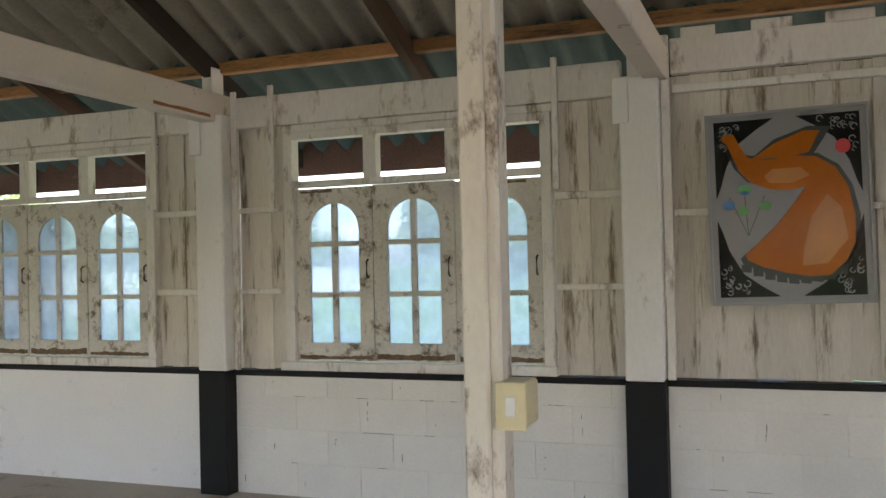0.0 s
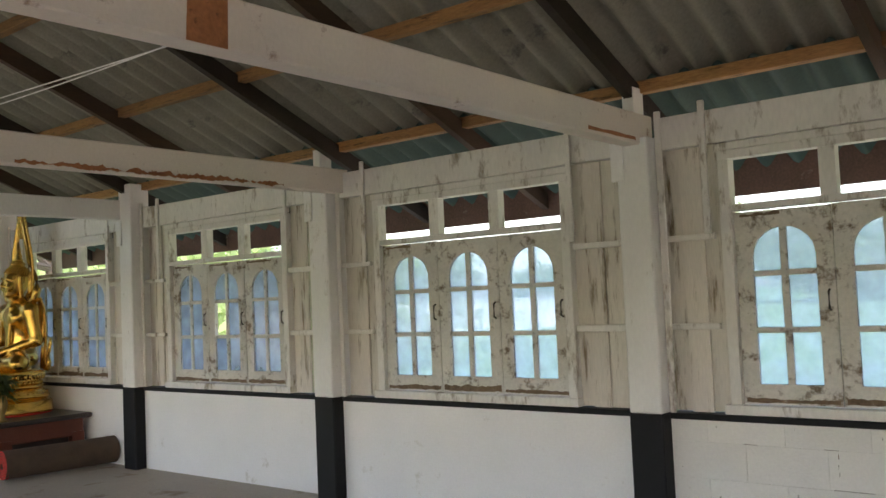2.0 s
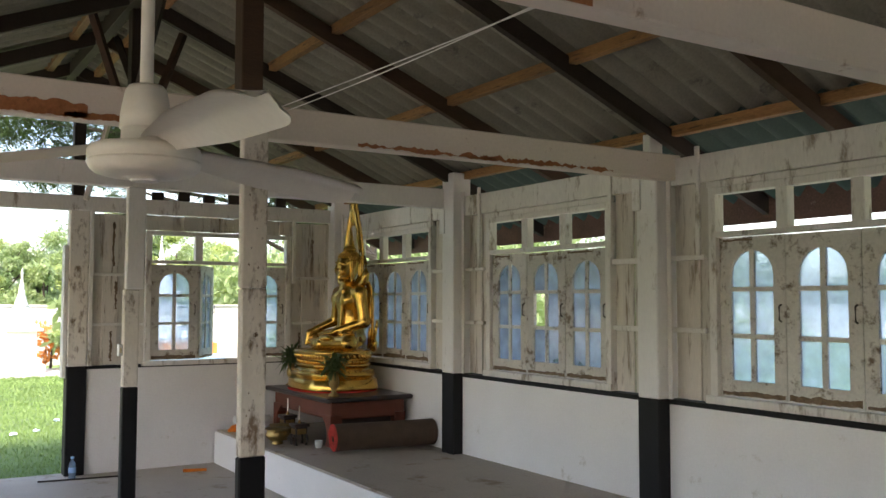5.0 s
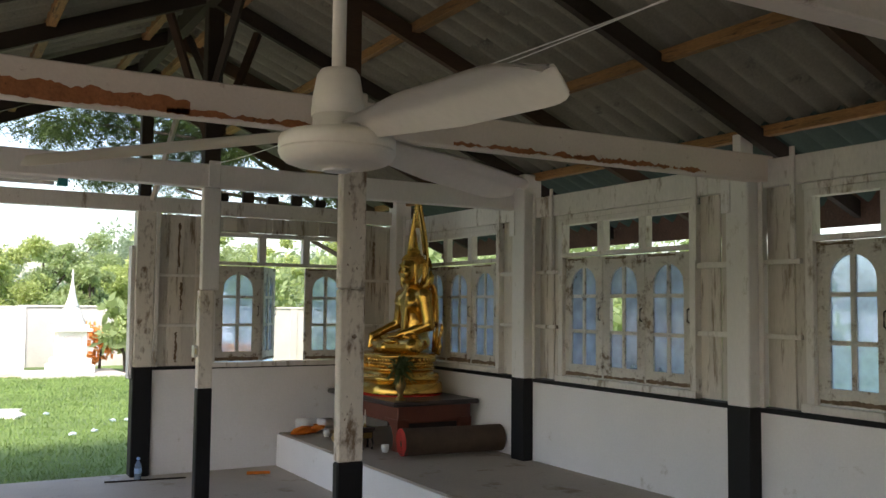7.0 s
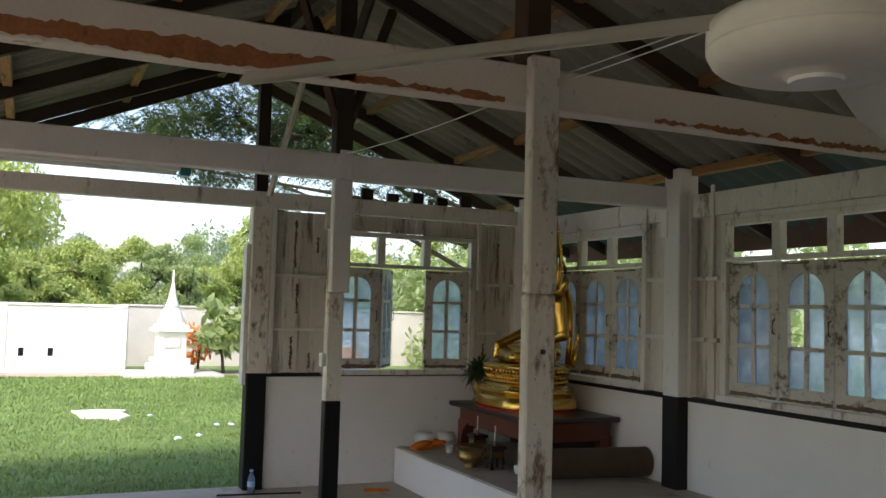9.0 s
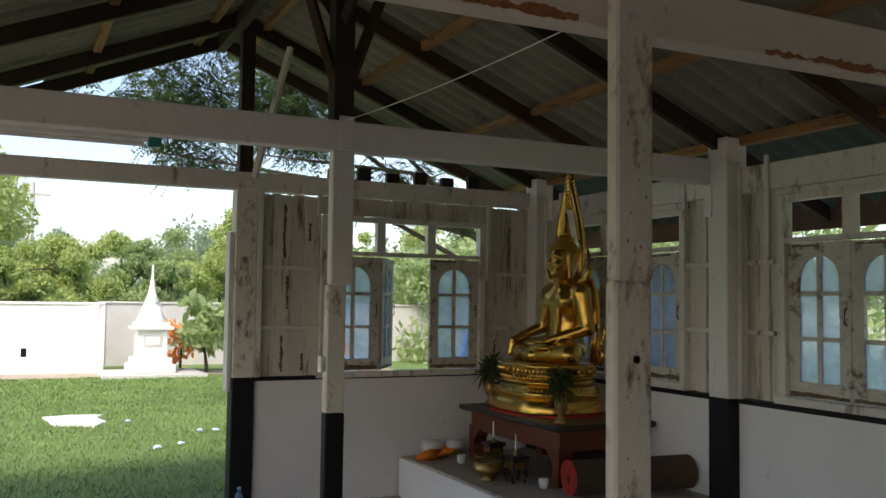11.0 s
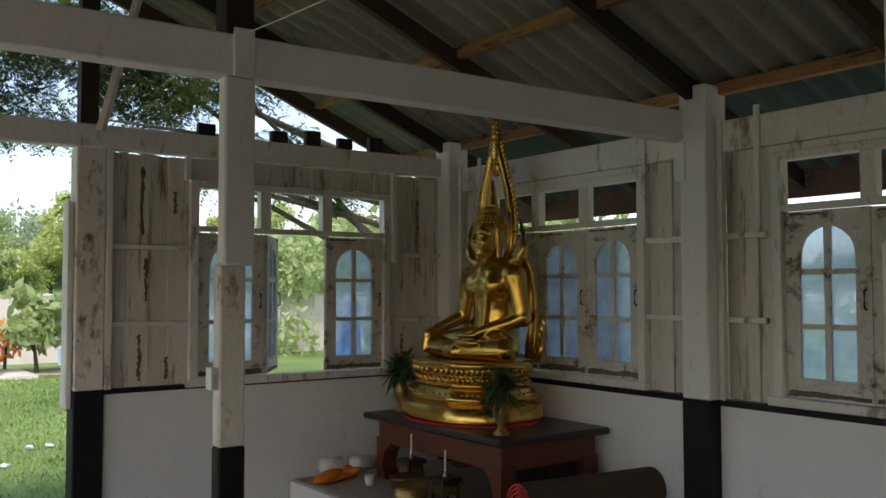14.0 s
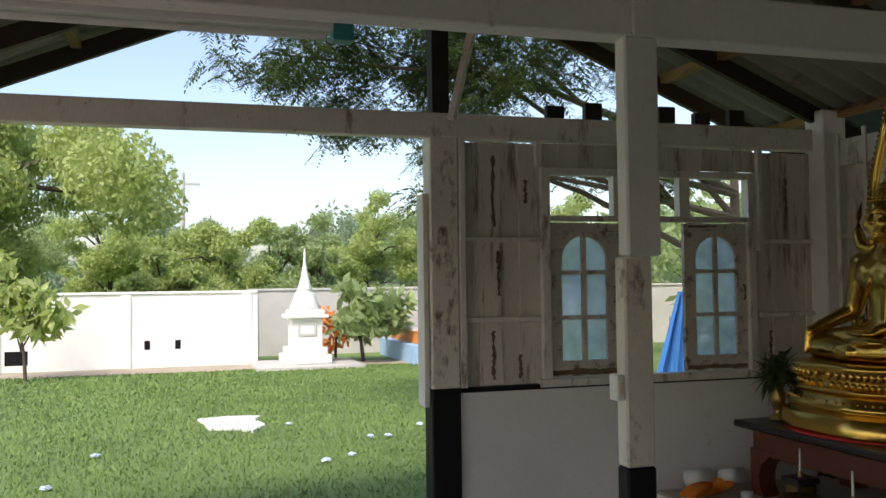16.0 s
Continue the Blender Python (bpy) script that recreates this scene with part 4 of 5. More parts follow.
    # head
    hd = [(egg, ((0, 0.165, 1.245), (0.104, 0.122, 0.15)), 0), (egg, ((0, 0.135, 1.155), (0.076, 0.08, 0.07)), 0.04), (egg, ((0, 0.068, 1.125), (0.026, 0.022, 0.02)), 0.02),
          (rod, ((0, 0.052, 1.265), (0, 0.03, 1.215), 0.011, 0.018), 0.014), (rod, ((-0.028, 0.058, 1.178), (0.028, 0.058, 1.178), 0.01, 0.01), 0.008), (rod, ((-0.02, 0.06, 1.163), (0.02, 0.06, 1.163), 0.01, 0.01), 0.006),
          (rod, ((0, 0.16, 1.15), (0, 0.17, 1.0), 0.066, 0.07), 0.02), (egg, ((0, 0.185, 1.29), (0.114, 0.126, 0.125)), 0.008), (egg, ((0, 0.19, 1.405), (0.062, 0.066, 0.055)), 0.03)]
    for s in (-1, 1):
        hd += [(rod, ((s * 0.012, 0.052, 1.274), (s * 0.048, 0.054, 1.287), 0.007, 0.008), 0.01), (rod, ((s * 0.048, 0.054, 1.287), (s * 0.085, 0.088, 1.27), 0.008, 0.006), 0.01),
               (egg, ((s * 0.042, 0.06, 1.252), (0.027, 0.014, 0.011)), 0.008), (egg, ((s * 0.055, 0.075, 1.2), (0.035, 0.03, 0.035)), 0.03),
               (rod, ((s * 0.112, 0.165, 1.30), (s * 0.118, 0.16, 1.10), 0.017, 0.02), 0.012)]
    for i in range(9):
        th = 0.1 + i * 0.17
        n = max(5, int(30 * math.sin(th)))
        for j in range(n):
            ph = 2 * math.pi * (j + 0.5 * (i % 2)) / n
            q = Vector((0.115 * math.sin(th) * math.cos(ph), 0.128 * math.sin(th) * math.sin(ph), 0.127 * math.cos(th)))
            if q.y < -0.05 and q.z < 0.045:
                continue
            bead(bm, (q.x, 0.185 + q.y, 1.29 + q.z), 0.0125, seg=6)
            if i < 7:
                bead(bm, (0.55 * q.x, 0.19 + 0.55 * q.y, 1.40 + 0.47 * q.z), 0.010, seg=6)
    lathe(bm, [(0.04, 1.455), (0.042, 1.475), (0.03, 1.49), (0.034, 1.51), (0.022, 1.54), (0.024, 1.56), (0.008, 1.65)], c=(0, 0.2, 0), seg=16)
    # arch behind: side bands, curled horns and a tall pointed top edged with flames
    upper = [(0.12, 1.08), (0.175, 1.17), (0.195, 1.30), (0.18, 1.43), (0.145, 1.56), (0.10, 1.69), (0.06, 1.80), (0.028, 1.92)]
    lower = [(0.31, 0.40), (0.335, 0.56), (0.34, 0.72), (0.33, 0.86), (0.30, 0.97), (0.24, 1.05)]

    def along(pts, f):
        f *= len(pts) - 1
        i = min(int(f), len(pts) - 2)
        a, b = pts[i], pts[i + 1]
        return a[0] + (b[0] - a[0]) * (f - i), a[1] + (b[1] - a[1]) * (f - i)
    for s in (-1, 1):
        for pts, y, r in ((upper, 0.235, 0.026), (lower, 0.275, 0.026)):
            tube(bm, [(s * u, y, z) for u, z in pts], [r] * (len(pts) - 1) + [r * 0.6], 10)
            tube(bm, [(s * (u - 0.035), y - 0.008, z) for u, z in pts[:-1]], [r * 0.5] * (len(pts) - 1), 8)
            for k in range(26):
                u, z = along(pts, (k + 0.5) / 26)
                sz = 0.042 - 0.016 * (k / 25 if pts is upper else 0.5)
                bead(bm, (s * (u + 0.026), y, z + 0.02), (0.013, 0.012, sz), (0, s * 28, 0), seg=8)
        tube(bm, [(s * u, 0.225, z) for u, z in ((0.12, 1.10), (0.20, 1.055), (0.275, 1.085), (0.31, 1.17), (0.30, 1.27), (0.27, 1.36))], [0.03, 0.042, 0.042, 0.034, 0.02, 0.003], 12)
        for k in range(4):
            bead(bm, (s * (0.385 + 0.02 * k), 0.28, 0.50 + 0.05 * k), (0.022, 0.015, 0.07 - 0.008 * k), (0, s * (10 - 6 * k), 0), seg=8)
        tube(bm, [(s * 0.34, 0.27, 0.42), (s * 0.39, 0.27, 0.40), (s * 0.43, 0.27, 0.46), (s * 0.42, 0.27, 0.56)], [0.03, 0.03, 0.025, 0.005], 8)
    lathe(bm, [(0.03, 1.68), (0.05, 1.76), (0.052, 1.84), (0.046, 1.92), (0.036, 2.0), (0.022, 2.09), (0.008, 2.16), (0.003, 2.22)], c=(0, 0.235, 0), seg=16, sx=1, sy=0.55)
    for k in range(10):
        z = 1.74 + 0.036 * k
        r = 0.05 * (1 - k / 13)
        for s in (-1, 1):
            bead(bm, (s * r, 0.228, z), (0.010, 0.014, 0.024), (0, s * 20, 0), seg=8)
            bead(bm, (s * r * 0.4, 0.212, z + 0.015), (0.010, 0.01, 0.02), (0, s * 20, 0), seg=8)
    skin_over(bm, body, (-0.52, -0.27, 0.34), (0.52, 0.40, 1.2), 0.0085)
    skin_over(bm, hd, (-0.16, 0.0, 0.99), (0.16, 0.34, 1.49), 0.0055)
    ob = link("statue", bm, GOLD)
    ob.location = (-9.74, 3.93, PLAT + 0.475)
    smooth(ob)
    return tagged(ob, "gilded seated statue with a pointed flame arch, on an altar table", "statue")


statue()
bm = bmesh.new()
lathe(bm, [(0.545, 0.0), (0.545, 0.012)], c=(-9.74, 3.93, PLAT + 0.461), seg=40, sx=1.0, sy=0.80)
tagged(link("red_cloth", bm, REDCARPET), "red cloth edge under the gilded statue base", "cloth")


def vase_with_leaves(x, y, z, seed):
    r = random.Random(seed)
    t = thing("flower_vase", "gilt vase with dark green leafy stems on the altar table", "vase", (x, y, z), group="altar vases")
    bm = bmesh.new()
    lathe(bm, [(0.05, 0), (0.052, 0.015), (0.025, 0.04), (0.022, 0.06), (0.045, 0.11), (0.052, 0.16), (0.035, 0.2), (0.05, 0.235)], seg=24)
    smooth(part("vase", bm, BRASS, t))
    bm = bmesh.new()
    for k in range(130):
        a, up, ln = r.uniform(0, 6.28), r.uniform(-0.5, 1.5), r.uniform(0.08, 0.23)
        d = Vector((math.cos(a), math.sin(a), up)).normalized()
        side = d.cross(Vector((0, 0, 1))).normalized() * r.uniform(0.008, 0.022)
        o = Vector((r.uniform(-.03, .03), r.uniform(-.03, .03), 0.235 + r.uniform(0, 0.12)))
        m1, m2 = o + d * ln * 0.5, o + d * ln - Vector((0, 0, r.uniform(0.02, 0.12)))
        v = [bm.verts.new(q) for q in (o, m1 - side, m2, m1 + side)]
        bm.faces.new(v)
    part("leaves", bm, LEAF_DARK, t, "dark green narrow leaves")
    return t


vase_with_leaves(-10.28, 3.7, PLAT + 0.46, 3)
vase_with_leaves(-9.0, 3.60, PLAT + 0.46, 5)


def bowl(x, y, s):
    t = thing("incense_bowl", "tarnished brass bowl on the platform", "bowl", (x, y, PLAT), group="brass bowls")
    bm = bmesh.new()
    lathe(bm, [(0.055 * s, 0), (0.06 * s, 0.012 * s), (0.045 * s, 0.025 * s), (0.1 * s, 0.06 * s), (0.115 * s, 0.09 * s), (0.1 * s, 0.12 * s), (0.095 * s, 0.13 * s), (0.125 * s, 0.145 * s), (0.12 * s, 0.15 * s), (0.09 * s, 0.135 * s), (0.02, 0.1 * s)], seg=32)
    smooth(part("bowl", bm, BRASS, t))
    return t


bowl(-9.40, 3.20, 1.0)
bowl(-9.62, 3.33, 1.0)


def candle_stand(x, y, h=0.2):
    t = thing("candle_stand", "small black and gilt stand holding a white candle", "candle stand", (x, y, PLAT), group="candle stands")
    part("top", bx(-0.075, 0.075, -0.075, 0.075, h - 0.03, h), DARKTOP, t)
    part("box", bx(-0.06, 0.06, -0.06, 0.06, h * 0.5, h - 0.031), DARKTOP, t)
    part("gilt_panel", bx(-0.045, 0.045, -0.064, -0.061, h * 0.52, h - 0.045, bevel=0.001), BRASS, t, "gilt front panel")
    part("gilt_panel", bx(0.061, 0.064, -0.045, 0.045, h * 0.52, h - 0.045, bevel=0.001), BRASS, t, "gilt side panel")
    for a in (-1, 1):
        for b in (-1, 1):
            bm = bmesh.new()
            tube(bm, [(a * 0.05, b * 0.05, h * 0.5), (a * 0.06, b * 0.06, h * 0.25), (a * 0.05, b * 0.05, 0)], [0.014, 0.01, 0.016], 8)
            part("leg", bm, DARKTOP, t)
    bm = bmesh.new()
    lathe(bm, [(0.02, h), (0.015, h + 0.01), (0.006, h + 0.04)], seg=12)
    part("socket", bm, BRASS, t)
    bm = bmesh.new()
    lathe(bm, [(0.0075, h + 0.035), (0.0065, h + 0.16), (0.002, h + 0.165)], seg=10)
    part("candle", bm, CANDLE, t, "white candle")
    return t


candle_stand(-9.25, 3.36)
candle_stand(-9.78, 3.46, 0.22)


def carpet_roll():
    t = thing("carpet_roll", "rolled brown carpet with a red underside lying on the platform", "carpet", (-8.62, 3.42, PLAT))
    R, L = 0.12, 0.98
    bm = bmesh.new()
    n = 90
    inner, outer = [], []
    for i in range(n + 1):
        a = i / n * 4.5 * 2 * math.pi
        r = 0.02 + (R - 0.02) * i / n
        inner.append((r * math.cos(a), r * math.sin(a)))
        outer.append(((r + 0.012) * math.cos(a), (r + 0.012) * math.sin(a)))
    vs = [[bm.verts.new((u, y, R + v + 0.012)) for u, v in outer] for y in (0, L)]
    vi = [[bm.verts.new((u, y, R + v + 0.012)) for u, v in inner] for y in (0, L)]
    for i in range(n):
        bm.faces.new((vs[0][i], vs[0][i + 1], vs[1][i + 1], vs[1][i]))
        bm.faces.new((vi[0][i], vi[1][i], vi[1][i + 1], vi[0][i + 1]))
    smooth(part("outer_face", bm, CARPET, t, "brown carpet pile"))
    bm = bmesh.new()
    a0 = [bm.verts.new((u, -0.002, R + v + 0.012)) for u, v in outer]
    b0 = [bm.verts.new((u * 0.995, -0.002, R + v + 0.012)) for u, v in inner]
    for i in range(n):
        bm.faces.new((a0[i], a0[i + 1], b0[i + 1], b0[i]))
    part("rolled_end", bm, REDCARPET, t, "red rolled end")
    bm = bmesh.new()
    lathe(bm, [(0.118, 0.02), (0.118, 0.025)], seg=24)
    bmesh.ops.rotate(bm, verts=bm.verts, cent=(0, 0, 0), matrix=Matrix.Rotation(radians(-90), 3, "X"))
    bmesh.ops.translate(bm, verts=bm.verts, vec=(0, 0, R + 0.012))
    part("core", bm, REDCARPET, t)
    t.rotation_euler = (0, 0, radians(-6))
    return t


carpet_roll()


def cloth_heap():
    t = thing("folded_robe", "folded orange cloth bundle on the platform corner", "cloth", (-10.42, 3.25, PLAT))
    bm = bmesh.new()
    for k, (x, y, z, rx, ry, rz, a) in enumerate(((0, 0, 0.035, 0.09, 0.20, 0.04, 10), (0.05, -0.08, 0.05, 0.07, 0.13, 0.035, 30), (0.02, 0.09, 0.06, 0.08, 0.1, 0.035, -10))):
        ball(bm, (x, y, z), (rx, ry, rz), (8, 0, a), seg=18)
    for v in bm.verts:
        v.co += Vector((noise.noise(v.co * 14), noise.noise(v.co * 14 + Vector((5, 0, 0))), noise.noise(v.co * 14 + Vector((0, 5, 0))))) * 0.014
        v.co.z = max(v.co.z, 0.0)
    smooth(part("cloth", bm, CLOTH, t))


cloth_heap()
for x, y, z, r in ((-10.45, 3.22, 0.10, 0.055), (-10.38, 3.42, 0.11, 0.045)):
    t = thing("white_roll", "white paper roll lying on folded cloth", "roll", (x, y, PLAT + z))
    bm = bmesh.new()
    tube(bm, [(0, -0.08, 0), (0, 0.08, 0)], [r, r], 20)
    smooth(part("roll", bm, WHITE, t))
t = thing("white_cup", "small white cup on the platform", "cup", (-10.12, 3.34, PLAT))
bm = bmesh.new()
lathe(bm, [(0.025, 0), (0.035, 0.03), (0.038, 0.07), (0.033, 0.068), (0.02, 0.02)], seg=20)
smooth(part("cup", bm, WHITE, t))
t = thing("white_cup", "small white cup beside the altar leg", "cup", (-8.98, 3.44, PLAT))
bm = bmesh.new()
lathe(bm, [(0.025, 0), (0.035, 0.03), (0.038, 0.07), (0.033, 0.068), (0.02, 0.02)], seg=20)
smooth(part("cup", bm, WHITE, t))

t = thing("water_bottle", "clear plastic water bottle with a blue label on the floor", "bottle", (-10.50, 1.56, 0))
bm = bmesh.new()
lathe(bm, [(0.03, 0), (0.033, 0.01), (0.033, 0.13), (0.028, 0.15), (0.013, 0.175), (0.013, 0.19)], seg=20)
smooth(part("bottle", bm, BOTTLE, t))
bm = bmesh.new()
lathe(bm, [(0.0345, 0.06), (0.0345, 0.11)], seg=20)
part("label", bm, PALEBLUE, t, "blue label band")
bm = bmesh.new()
lathe(bm, [(0.016, 0.19), (0.016, 0.21)], seg=16)
part("cap", bm, PALEBLUE, t, "blue cap")
t = thing("orange_stick", "orange and red stick lying on the floor", "stick", (-10.25, 2.68, 0.0))
bm = bmesh.new()
tube(bm, [(-0.03, -0.12, 0.016), (0.03, 0.1, 0.016)], [0.016, 0.014], 10)
part("stick", bm, CLOTH, t)
t = thing("thin_rod", "thin dark rod lying on the floor by the column", "rod", (-10.4, 1.6, 0))
bm = bmesh.new()
tube(bm, [(-0.06, -0.35, 0.009), (0.04, 0.38, 0.009)], [0.008, 0.008], 8)
part("rod", bm, DARKWOOD, t)

# ---- the yard outside ----
def yard_wall(x, y0, y1, h, mtl, label, slots=()):
    t = tagged(new("boundary_wall"), label, "wall", kind="structure")
    part("wall_body", bx(x - 0.09, x + 0.09, y0, y1, -0.1, h - 0.06, bevel=0), mtl, t)
    part("coping", bx(x - 0.13, x + 0.13, y0, y1, h - 0.058, h, bevel=0.01), mtl, t)
    y = y0
    while y < y1:
        part("pier", bx(x + 0.091, x + 0.12, y, y + 0.22, -0.1, h - 0.06), mtl, t)
        y += 2.6
    for y, z, w, hh in slots:
        part("wall_slot", bx(x + 0.0895, x + 0.094, y, y + w, z, z + hh, bevel=0), INK, t, "dark slot in the wall")
    return t


yard_wall(-26.4, -40, 1.95, 1.58, STONE, "bright whitewashed boundary wall with small slots", ((-0.5, 0.3, 0.12, 0.2), (0.15, 0.3, 0.12, 0.2), (-3.3, 0.05, 0.45, 0.3)))
yard_wall(-28.6, 1.95, 60, 1.6, GREYWALL, "weathered grey boundary wall")


def stupa(x, y, s):
    t = thing("stupa", "small whitewashed stupa with a ringed spire", "stupa", (x, y, -0.1))
    part("base_slab", bx(-1.0 * s, 1.0 * s, -1.15 * s, 1.15 * s, 0, 0.07 * s), GREYWALL, t, "low grey slab")
    part("plinth", bx(-0.52 * s, 0.52 * s, -0.52 * s, 0.52 * s, 0.07 * s, 0.27 * s, bevel=0.03 * s), STONE, t)
    part("plinth", bx(-0.44 * s, 0.44 * s, -0.44 * s, 0.44 * s, 0.272 * s, 0.42 * s, bevel=0.03 * s), STONE, t)
    part("shaft", bx(-0.33 * s, 0.33 * s, -0.33 * s, 0.33 * s, 0.422 * s, 1.06 * s, bevel=0.01), STONE, t)
    part("niche_frame", bx(0.331 * s, 0.36 * s, -0.2 * s, 0.2 * s, 0.68 * s, 0.95 * s), GREYWALL, t, "grey niche panel")
    part("niche", bx(0.361 * s, 0.365 * s, -0.15 * s, 0.15 * s, 0.73 * s, 0.9 * s, bevel=0), STONE, t)
    part("cornice", bx(-0.46 * s, 0.46 * s, -0.46 * s, 0.46 * s, 1.062 * s, 1.14 * s, bevel=0.02), STONE, t)
    part("cornice", bx(-0.38 * s, 0.38 * s, -0.38 * s, 0.38 * s, 1.142 * s, 1.24 * s, bevel=0.02), STONE, t)
    bm = bmesh.new()
    prof = [(0.33, 1.242), (0.34, 1.3), (0.27, 1.42), (0.22, 1.6), (0.16, 1.68)]
    z, r = 1.68, 0.16
    for k in range(9):
        prof += [(r * 1.12, z + 0.015), (r * 0.92, z + 0.045)]
        z += 0.06
        r *= 0.86
    prof += [(0.03, z + 0.05), (0.024, 2.45), (0.03, 2.48), (0.006, 2.6)]
    lathe(bm, [(a * s, b * s) for a, b in prof], seg=24)
    smooth(part("spire", bm, STONE, t, "ringed white spire"))
    return t


stupa(-25.4, 2.9, 1.0)
t = stupa(-26.3, 6.5, 1.12)
t2 = thing("shrine_base", "pale blue and orange painted platform below the stupa", "platform", (-26.3, 6.5, -0.1))
part("lower_step", bx(-1.5, 1.75, -1.35, 1.3, 0, 0.42), PALEBLUE, t2)
part("upper_step", bx(-1.35, 1.55, -1.1, 1.1, 0.422, 0.7), ORANGE, t2)
t.location.z = 0.6
t.children[0].scale = (0.9, 0.9, 1)


def leaf_cloud(n, blobs, size, rnd, droop=0.0):
    """Many small leaf quads scattered through blobs (centre, radii)."""
    g = np.random.default_rng(rnd)
    wts = np.array([b[1][0] * b[1][1] * b[1][2] for b in blobs]) ** 0.67
    pick = g.choice(len(blobs), n, p=wts / wts.sum())
    c = np.array([b[0] for b in blobs])[pick]
    r = np.array([b[1] for b in blobs])[pick]
    d = g.normal(size=(n, 3))
    d /= np.linalg.norm(d, axis=1)[:, None]
    pos = c + d * r * (g.random(n)[:, None] ** 0.45)
    a = g.normal(size=(n, 3))
    a[:, 2] -= droop
    a /= np.linalg.norm(a, axis=1)[:, None]
    b = np.cross(a, g.normal(size=(n, 3)))
    b /= np.linalg.norm(b, axis=1)[:, None]
    s = size * g.uniform(0.6, 1.4, n)[:, None]
    quad = np.stack([pos, pos + a * s * 0.5 + b * s * 0.22, pos + a * s, pos + a * s * 0.5 - b * s * 0.22], 1).reshape(-1, 3)
    me = bpy.data.meshes.new("leaves")
    me.from_pydata(quad.tolist(), [], np.arange(4 * n).reshape(-1, 4).tolist())
    return me


def fronds(n, blobs, length, rnd):
    """Drooping feathered leaves: pairs of narrow leaflets along a hanging stalk."""
    g = np.random.default_rng(rnd)
    wts = np.array([b[1][0] for b in blobs]) ** 2
    pick = g.choice(len(blobs), n, p=wts / wts.sum())
    c, r = np.array([b[0] for b in blobs])[pick], np.array([b[1] for b in blobs])[pick]
    d = g.normal(size=(n, 3))
    d /= np.linalg.norm(d, axis=1)[:, None]
    root = c + d * r * (g.random(n)[:, None] ** 0.5)
    a = g.uniform(0, 2 * math.pi, n)
    run = np.stack([np.cos(a), np.sin(a), g.uniform(-0.7, 0.35, n)], 1)
    side = np.stack([-np.sin(a), np.cos(a), np.zeros(n)], 1)
    ln = length * g.uniform(0.6, 1.3, n)
    quads = []
    for k in range(9):
        f = (k + 1) / 9
        at = root + run * (ln * f)[:, None] - np.array([0, 0, 1]) * (0.55 * ln * f * f)[:, None]
        for s in (-1, 1):
            q = side * s + run * 0.45 - np.array([0, 0, 0.35]) + g.normal(0, 0.15, (n, 3))
            q *= (ln * 0.34 * (1.1 - 0.5 * f))[:, None]
            w = run * (ln * 0.05)[:, None]
            quads.append(np.stack([at, at + q * 0.5 + w, at + q, at + q * 0.5 - w], 1))
    v = np.concatenate(quads).reshape(-1, 3)
    me = bpy.data.meshes.new("leaves")
    me.from_pydata(v.tolist(), [], np.arange(len(v)).reshape(-1, 4).tolist())
    return me


def blobs_in(rnd, n, centre, spread, r0, r1):
    r = random.Random(rnd)
    out = []
    for _ in range(n):
        c = [centre[k] + spread[k] * max(-1.4, min(1.4, r.gauss(0, 0.55))) for k in range(3)]
        q = r.uniform(r0, r1)
        out.append((c, (q, q, q * 0.75)))
    return out


def tree(name, label, base, height, blobs, n, size, leaf, rnd, trunk=0.16, droop=0.3, limbs=9, feathered=0):
    t = thing(name, label, "tree" if "tree" in name else "shrub", base)
    bm = bmesh.new()
    r = random.Random(rnd)
    top = Vector((r.uniform(-.3, .3), r.uniform(-.3, .3), height * 0.75))
    tube(bm, [(0, 0, -0.05), (top.x * 0.3, top.y * 0.2, height * 0.3), tuple(top)], [trunk, trunk * 0.75, trunk * 0.3], 10)
    for b, q in r.sample(blobs, min(limbs, len(blobs))):
        e = Vector(b) - Vector(base)
        s = Vector((top.x * 0.4, top.y * 0.4, min(height * r.uniform(0.3, 0.6), max(0.2, e.z * 0.8))))
        mid = s.lerp(e, 0.5) + Vector((0, 0, 0.1 * height * r.random()))
        tube(bm, [s, mid, e], [trunk * 0.45, trunk * 0.3, trunk * 0.1], 6)
    part("trunk", bm, BARK, t, "brown trunk and limbs")
    me = fronds(n, blobs, feathered, rnd) if feathered else leaf_cloud(n, blobs, size, rnd, droop)
    me.materials.append(leaf)
    cr = new("crown", me)
    cr.parent = t
    cr.matrix_parent_inverse = Matrix.Translation(-Vector(base))
    return t


# big feathery yellow-green tree behind the white wall
tree("tree", "large feathery yellow-green tree beyond the boundary wall", (-31, -6.5, -0.1), 8.0, blobs_in(11, 46, (-31, -6.2, 4.1), (2.6, 5.2, 3.0), 0.7, 1.5), 95000, 0.17, LEAF_LIGHT, 11, 0.3, 0.8, 14)
# overhanging dark tree close to the hall's end
HANGING = blobs_in(21, 60, (-16.8, 3.6, 4.9), (1.6, 2.3, 0.75), 0.3, 0.65) + blobs_in(22, 9, (-16.5, 3.2, 3.0), (0.4, 0.25, 0.6), 0.15, 0.3)
HANGING += blobs_in(23, 22, (-17, 6.2, 3.6), (0.8, 2.0, 0.6), 0.2, 0.45) + blobs_in(24, 12, (-16.8, 1.6, 4.6), (0.8, 1.0, 0.6), 0.2, 0.4) + blobs_in(25, 8, (-16.6, 2.3, 3.75), (0.5, 0.9, 0.2), 0.15, 0.3)
tree("tree", "dark feathery-leaved tree with branches overhanging the hall end", (-17.2, 8.3, -0.1), 6.0, HANGING, 5200, 0.1, LEAF_DARK, 21, 0.13, 0.9, 10, 0.26)
